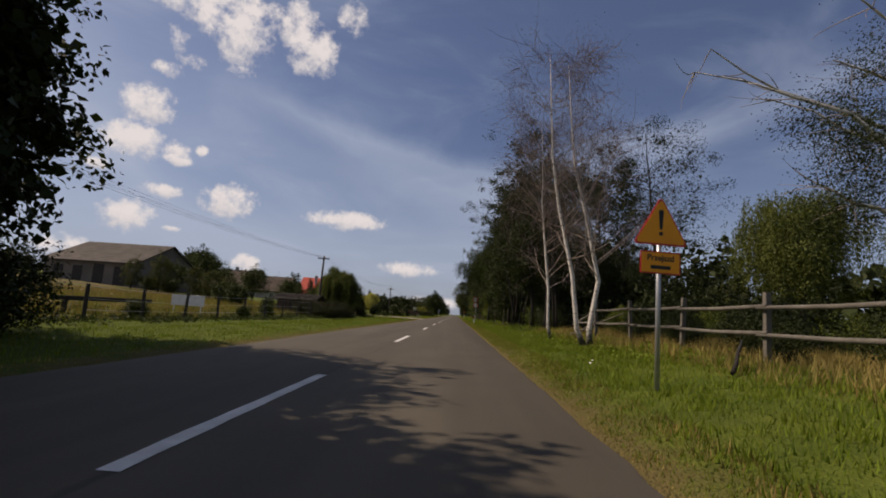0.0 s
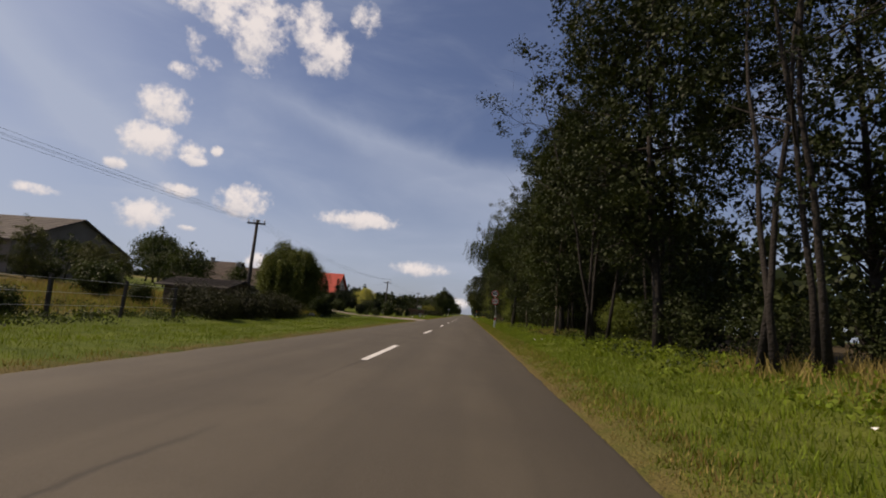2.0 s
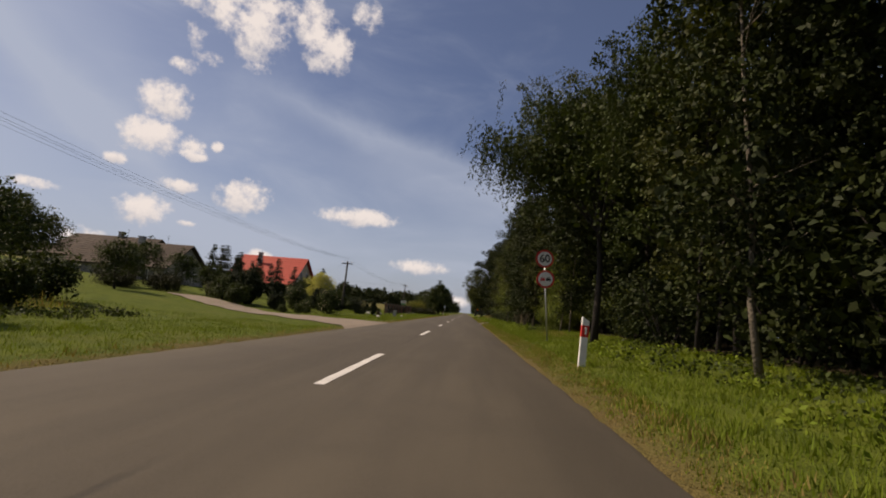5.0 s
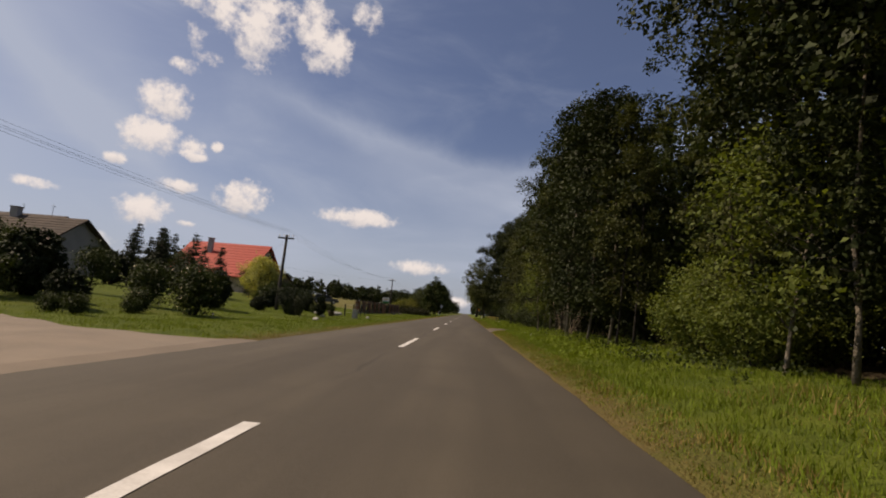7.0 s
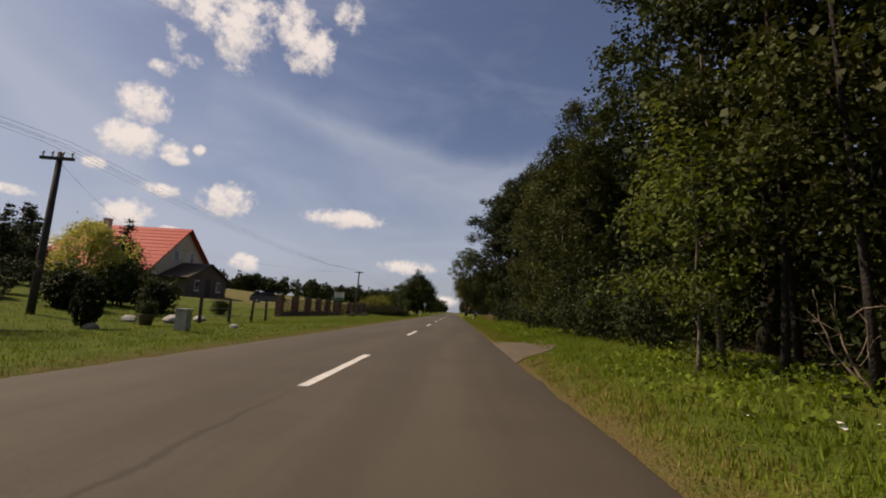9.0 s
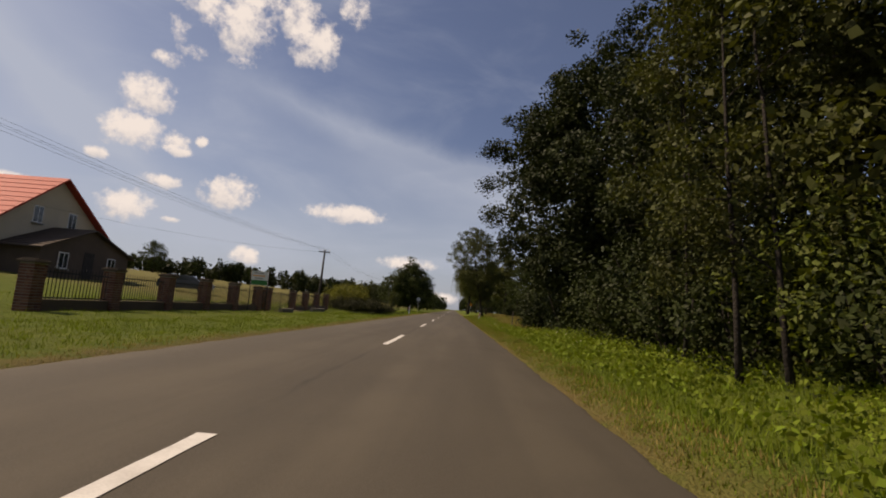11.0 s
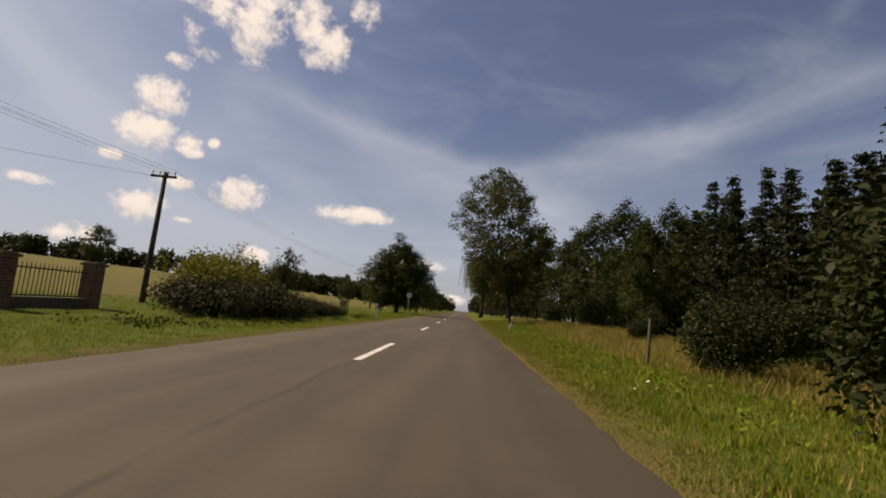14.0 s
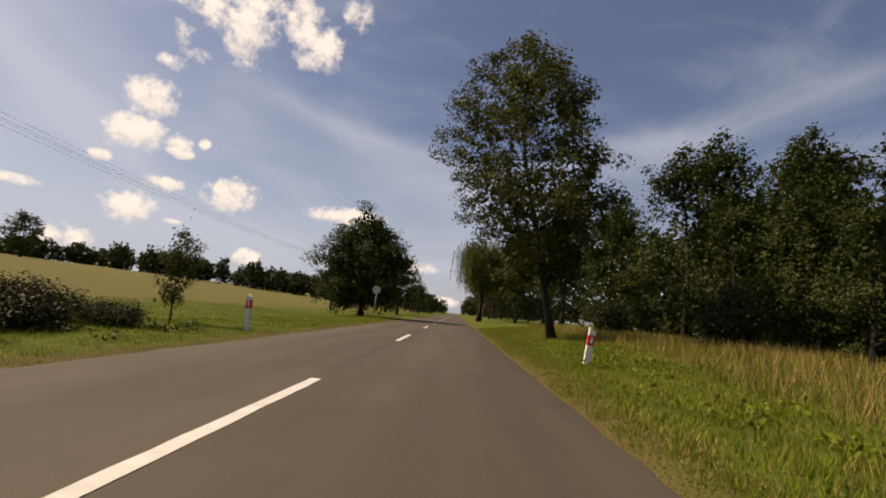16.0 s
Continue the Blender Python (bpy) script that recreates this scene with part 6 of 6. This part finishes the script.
def billboard(x, y):
    root = thing("billboard", "white and green advertising board on two thin steel posts", "billboard", pose(x, y, gz(x, y), 0, 0, 12))
    for s in (-0.44, 0.44):
        bm = bmesh.new()
        tube(bm, [(s, 0.03, -0.3), (s, 0.03, 2.2)], (0.025, 0.025), 8)
        part("post", bm, M_IRON, root)
    b = part("board", boxes(((0, 0, 1.76), (0.84, 0.025, 0.74)), bevel=0.005), M_SIGN_WHITE, root)
    part("green_panel", boxes(((0, -0.016, 1.53), (0.81, 0.012, 0.25))), M_GREEN_BOARD, b, "green lower band")
    for z, w in ((2.03, 0.5), (1.89, 0.62), (1.76, 0.4)):
        part("lettering_bar", boxes(((-0.05, -0.016, z), (w, 0.008, 0.05))), M_ORANGE if z == 1.89 else M_CONCRETE, b)


billboard(-11.0, 124.7)

# ---- small garden things ----
tagged(part("meter_box", boxes(((-7.7, 94.0, gz(-7.7, 94) + 0.24), (0.32, 0.26, 0.62)), ((-7.7, 94.0, gz(-7.7, 94) + 0.57), (0.38, 0.32, 0.05)), bevel=0.012), M_STONE), "small pale grey utility box on the verge", "utility box")
stone_rng = np.random.default_rng(8)


def boulder(x, y, r, label="pale rounded field stone lying in the grass"):
    bm = bmesh.new()
    bmesh.ops.create_icosphere(bm, subdivisions=2, radius=1.0)
    for v in bm.verts:
        n = noise.noise(v.co * 1.6 + Vector((x, y, 0)))
        v.co *= 1 + 0.28 * n
        v.co = Vector((v.co.x * r * 1.2, v.co.y * r, v.co.z * r * 0.75))
    ob = part("boulder", bm, M_STONE)
    ob.matrix_basis = pose(x, y, gz(x, y) + r * 0.35, 0, 0, x * 50)
    tagged(ob, label, "stone", group="garden stones")


for x, y, r in ((-11.0, 96.6, .22), (-9.6, 93.2, .15), (-9.9, 97.2, .25), (-8.2, 87.5, .16), (-10.2, 99.5, .2), (-7.3, 96.2, .12), (-14.6, 51.0, .2), (-13.8, 51.4, .22), (-12.4, 51.8, .18), (-11.7, 53.0, .22), (-11.2, 54.0, .2), (-15.6, 50.4, .2)):
    boulder(x, y, r)
rim = thing("plant_tub", "dark round tub with leafy planting", "planter", pose(-9.7, 95.5, gz(-9.7, 95.5)))
bm = bmesh.new()
tube(bm, [(0, 0, 0), (0, 0, 0.3), (0, 0, 0.34)], (0.16, 0.22, 0.23), 14)
part("tub", bm, M_RENDER_DARK, rim)
again(b_mix, -9.7, 95.5, 0, 0.3).matrix_basis.translation.z += 0.3

# fallen branch in the rough grass under the fence
bm = bmesh.new()
tube(bm, wander(np.random.default_rng(70), (3.7, 7.0, gz(3.7, 7) + 0.05), (4.6, 8.3, gz(4.6, 8.3) + 0.42), 6, 0.08), (0.035, 0.034, 0.03, 0.026, 0.02, 0.012), 6)
tagged(part("fallen_branch", bm, M_BARK), "dark fallen branch lying in the grass", "branch")
bm = bmesh.new()
tube(bm, wander(np.random.default_rng(71), (4.4, 19.6, gz(4.4, 19.6) + 0.1), (7.2, 21.5, gz(7.2, 21.5) + 1.0), 6, 0.05), (0.05, 0.048, 0.044, 0.04, 0.03, 0.02), 6)
tagged(part("fallen_branch", bm, M_BARK_PALE), "pale fallen stem propped among the bushes", "branch")


# ---- grass ----
def grass(name, label, seed, x0, x1, y0, y1, density, hmin, hmax, mat, bias=1.0, side=1, skip=()):
    """Single blades, thicker and taller away from the asphalt."""
    rng = np.random.default_rng(seed)
    n = int(density * (x1 - x0) * (y1 - y0))
    f = rng.random(n) ** bias
    x = x0 + (x1 - x0) * (f if side > 0 else 1 - f)
    y = rng.uniform(y0, y1, n)
    tuft = np.sin(x * 5.1 + 3 * np.sin(y * 1.7)) * np.sin(y * 4.3 + 2 * np.sin(x * 2.1))
    keep = rng.random(n) < 0.72 + 0.28 * tuft
    for a, b, c, d in skip:
        keep &= ~((x > a) & (x < b) & (y > c) & (y < d))
    x, y, tuft = x[keep], y[keep], tuft[keep]
    n = len(x)
    z = ground_z(x, y)
    far = smooth01((x - x0) / 0.7) if side > 0 else smooth01((x1 - x) / 0.7)
    h = rng.uniform(hmin, hmax, n) * (0.8 + 0.35 * tuft) * (0.35 + 0.65 * far)
    a = rng.uniform(0, 2 * np.pi, n)
    w = rng.uniform(0.005, 0.011, n) * (1 + h)
    lean = rng.uniform(0.1, 0.75, n) * h
    b = rng.uniform(0, 2 * np.pi, n)
    p0 = np.stack([x - np.cos(a) * w, y - np.sin(a) * w, z - 0.02], 1)
    p1 = np.stack([x + np.cos(a) * w, y + np.sin(a) * w, z - 0.02], 1)
    p2 = np.stack([x + np.cos(b) * lean, y + np.sin(b) * lean, z + h], 1)
    v = np.stack([p0, p1, p2], 1).reshape(-1, 3)
    tagged(link(name, fast_mesh(name, v, np.arange(3 * n).reshape(-1, 3)), mat), label, "grass", kind="stuff")


DR = [(0, 2.0, 92.2, 97.0), (-20, -4, 63.5, 72.5)]
grass("grass", "green blades of grass on the east verge", 81, 1.10, 5.6, 0, 178, 640, 0.04, 0.13, M_GRASS, 1.15, 1, DR)
grass("dry_grass", "dry straw-coloured grass along the road edge", 82, 1.06, 1.8, 0, 178, 700, 0.03, 0.11, M_GRASS_DRY, 1.2, 1, DR)
grass("dry_grass", "sun-bleached grass mixed into the verge", 98, 1.5, 4.2, 122, 178, 110, 0.05, 0.16, M_GRASS_DRY, 1.0, 1)
grass("rough_grass", "tall rough straw grass before the wood", 83, 4.2, 12.0, 125, 180, 150, 0.15, 0.5, M_GRASS_DRY, 1.0, 1)
grass("rough_grass", "tall green rough grass before the wood", 84, 4.2, 12.0, 118, 180, 90, 0.12, 0.36, M_GRASS, 1.0, 1)
grass("grass", "green blades of grass on the west verge", 85, -9.2, -5.0, 4, 190, 240, 0.03, 0.10, M_GRASS, 0.9, -1, DR)
grass("dry_grass", "dry grass fringe along the west road edge", 86, -5.5, -4.9, 4, 190, 200, 0.03, 0.12, M_GRASS_DRY, 1.3, -1, DR)
grass("lawn", "grass of gardens and paddocks", 87, -17.0, -9.2, 8, 180, 70, 0.04, 0.13, M_GRASS, 1.0, -1, DR)
grass("rough_grass", "rough paddock grass and dry stalks by the fence", 88, 3.6, 11.0, 2, 27, 160, 0.12, 0.4, M_GRASS_DRY, 1.0, 1)


def weeds(name, label, seed, spots, mat, size):
    """Low leafy weeds in patches."""
    rng = np.random.default_rng(seed)
    pts = []
    for x0, x1, y0, y1, n in spots:
        c = np.stack([rng.uniform(x0, x1, n), rng.uniform(y0, y1, n)], 1)
        r = np.repeat(c, 26, 0) + rng.normal(size=(n * 26, 2)) * 0.16
        z = ground_z(r[:, 0], r[:, 1]) + np.abs(rng.normal(size=len(r))) * 0.09 + 0.02
        keep = (r[:, 0] > 1.5) | (r[:, 0] < -5.5)
        pts.append(np.c_[r, z][keep])
    pts = np.concatenate(pts)
    tagged(link(name, leaf_mesh(name, pts, size, rng, -0.5, 0.6), mat), label, "weeds", kind="stuff")


weeds("weeds", "low leafy green weeds growing through the verge", 91, [(2.0, 4.2, 74, 91, 130), (2.0, 4.6, 99, 128, 480), (2.6, 5.0, 24, 60, 160), (2.4, 4.4, 124, 160, 90), (3.2, 5.0, 8, 24, 60)], M_GRASS, 0.08)
grass("dry_grass", "patches of yellow dry grass on the bank", 95, 3.0, 5.2, 39, 47, 520, 0.08, 0.26, M_GRASS_DRY, 1.0, 1)
grass("dry_grass", "patches of yellow dry grass on the bank", 96, 2.6, 4.2, 64.5, 70, 110, 0.06, 0.22, M_GRASS_DRY, 1.0, 1)
weeds("weeds", "low dark green weeds beneath the trees and bushes", 92, [(3.2, 5.2, 26, 60, 160), (3.4, 5.2, 70, 91, 110), (3.6, 5.4, 99, 122, 140), (-12.6, -9.8, 10, 60, 420), (-16.0, -11.5, 12, 50, 260), (-9, -6.0, 136, 156, 80)], M_LEAF, 0.085)
grass("rough_grass", "tall dry weeds in the farm field", 93, -30.0, -12.0, 12, 60, 60, 0.15, 0.5, M_GRASS_DRY, 1.0, -1)
grass("rough_grass", "rough green growth in the farm field", 94, -26.0, -12.0, 12, 60, 34, 0.12, 0.4, M_GRASS, 1.0, -1)


def wildflowers(seed, spots):
    """Small white flower heads scattered low in the verge."""
    rng = np.random.default_rng(seed)
    pts = []
    for x, y, n in spots:
        q = np.array([x, y]) + rng.normal(size=(n, 2)) * np.array([0.25, 0.5])
        pts.append(np.c_[q, ground_z(q[:, 0], q[:, 1]) + rng.uniform(0.06, 0.16, n)])
    tagged(link("wildflowers", leaf_mesh("wildflowers", np.concatenate(pts), 0.045, rng, 0.0, 1.0, np.zeros((sum(p[2] for p in spots), 3)), None, 2.0), M_SIGN_WHITE), "small white flower heads in the verge grass", "flowers", kind="stuff")


wildflowers(97, [(2.3, 9.2, 5), (2.9, 21.5, 7), (2.5, 34.6, 9), (3.1, 66.0, 5), (2.6, 85.0, 8), (2.8, 111.0, 12), (3.2, 116.0, 10), (2.6, 129.4, 7), (2.4, 133.6, 5), (2.2, 142.5, 4), (-6.4, 22.0, 4)])
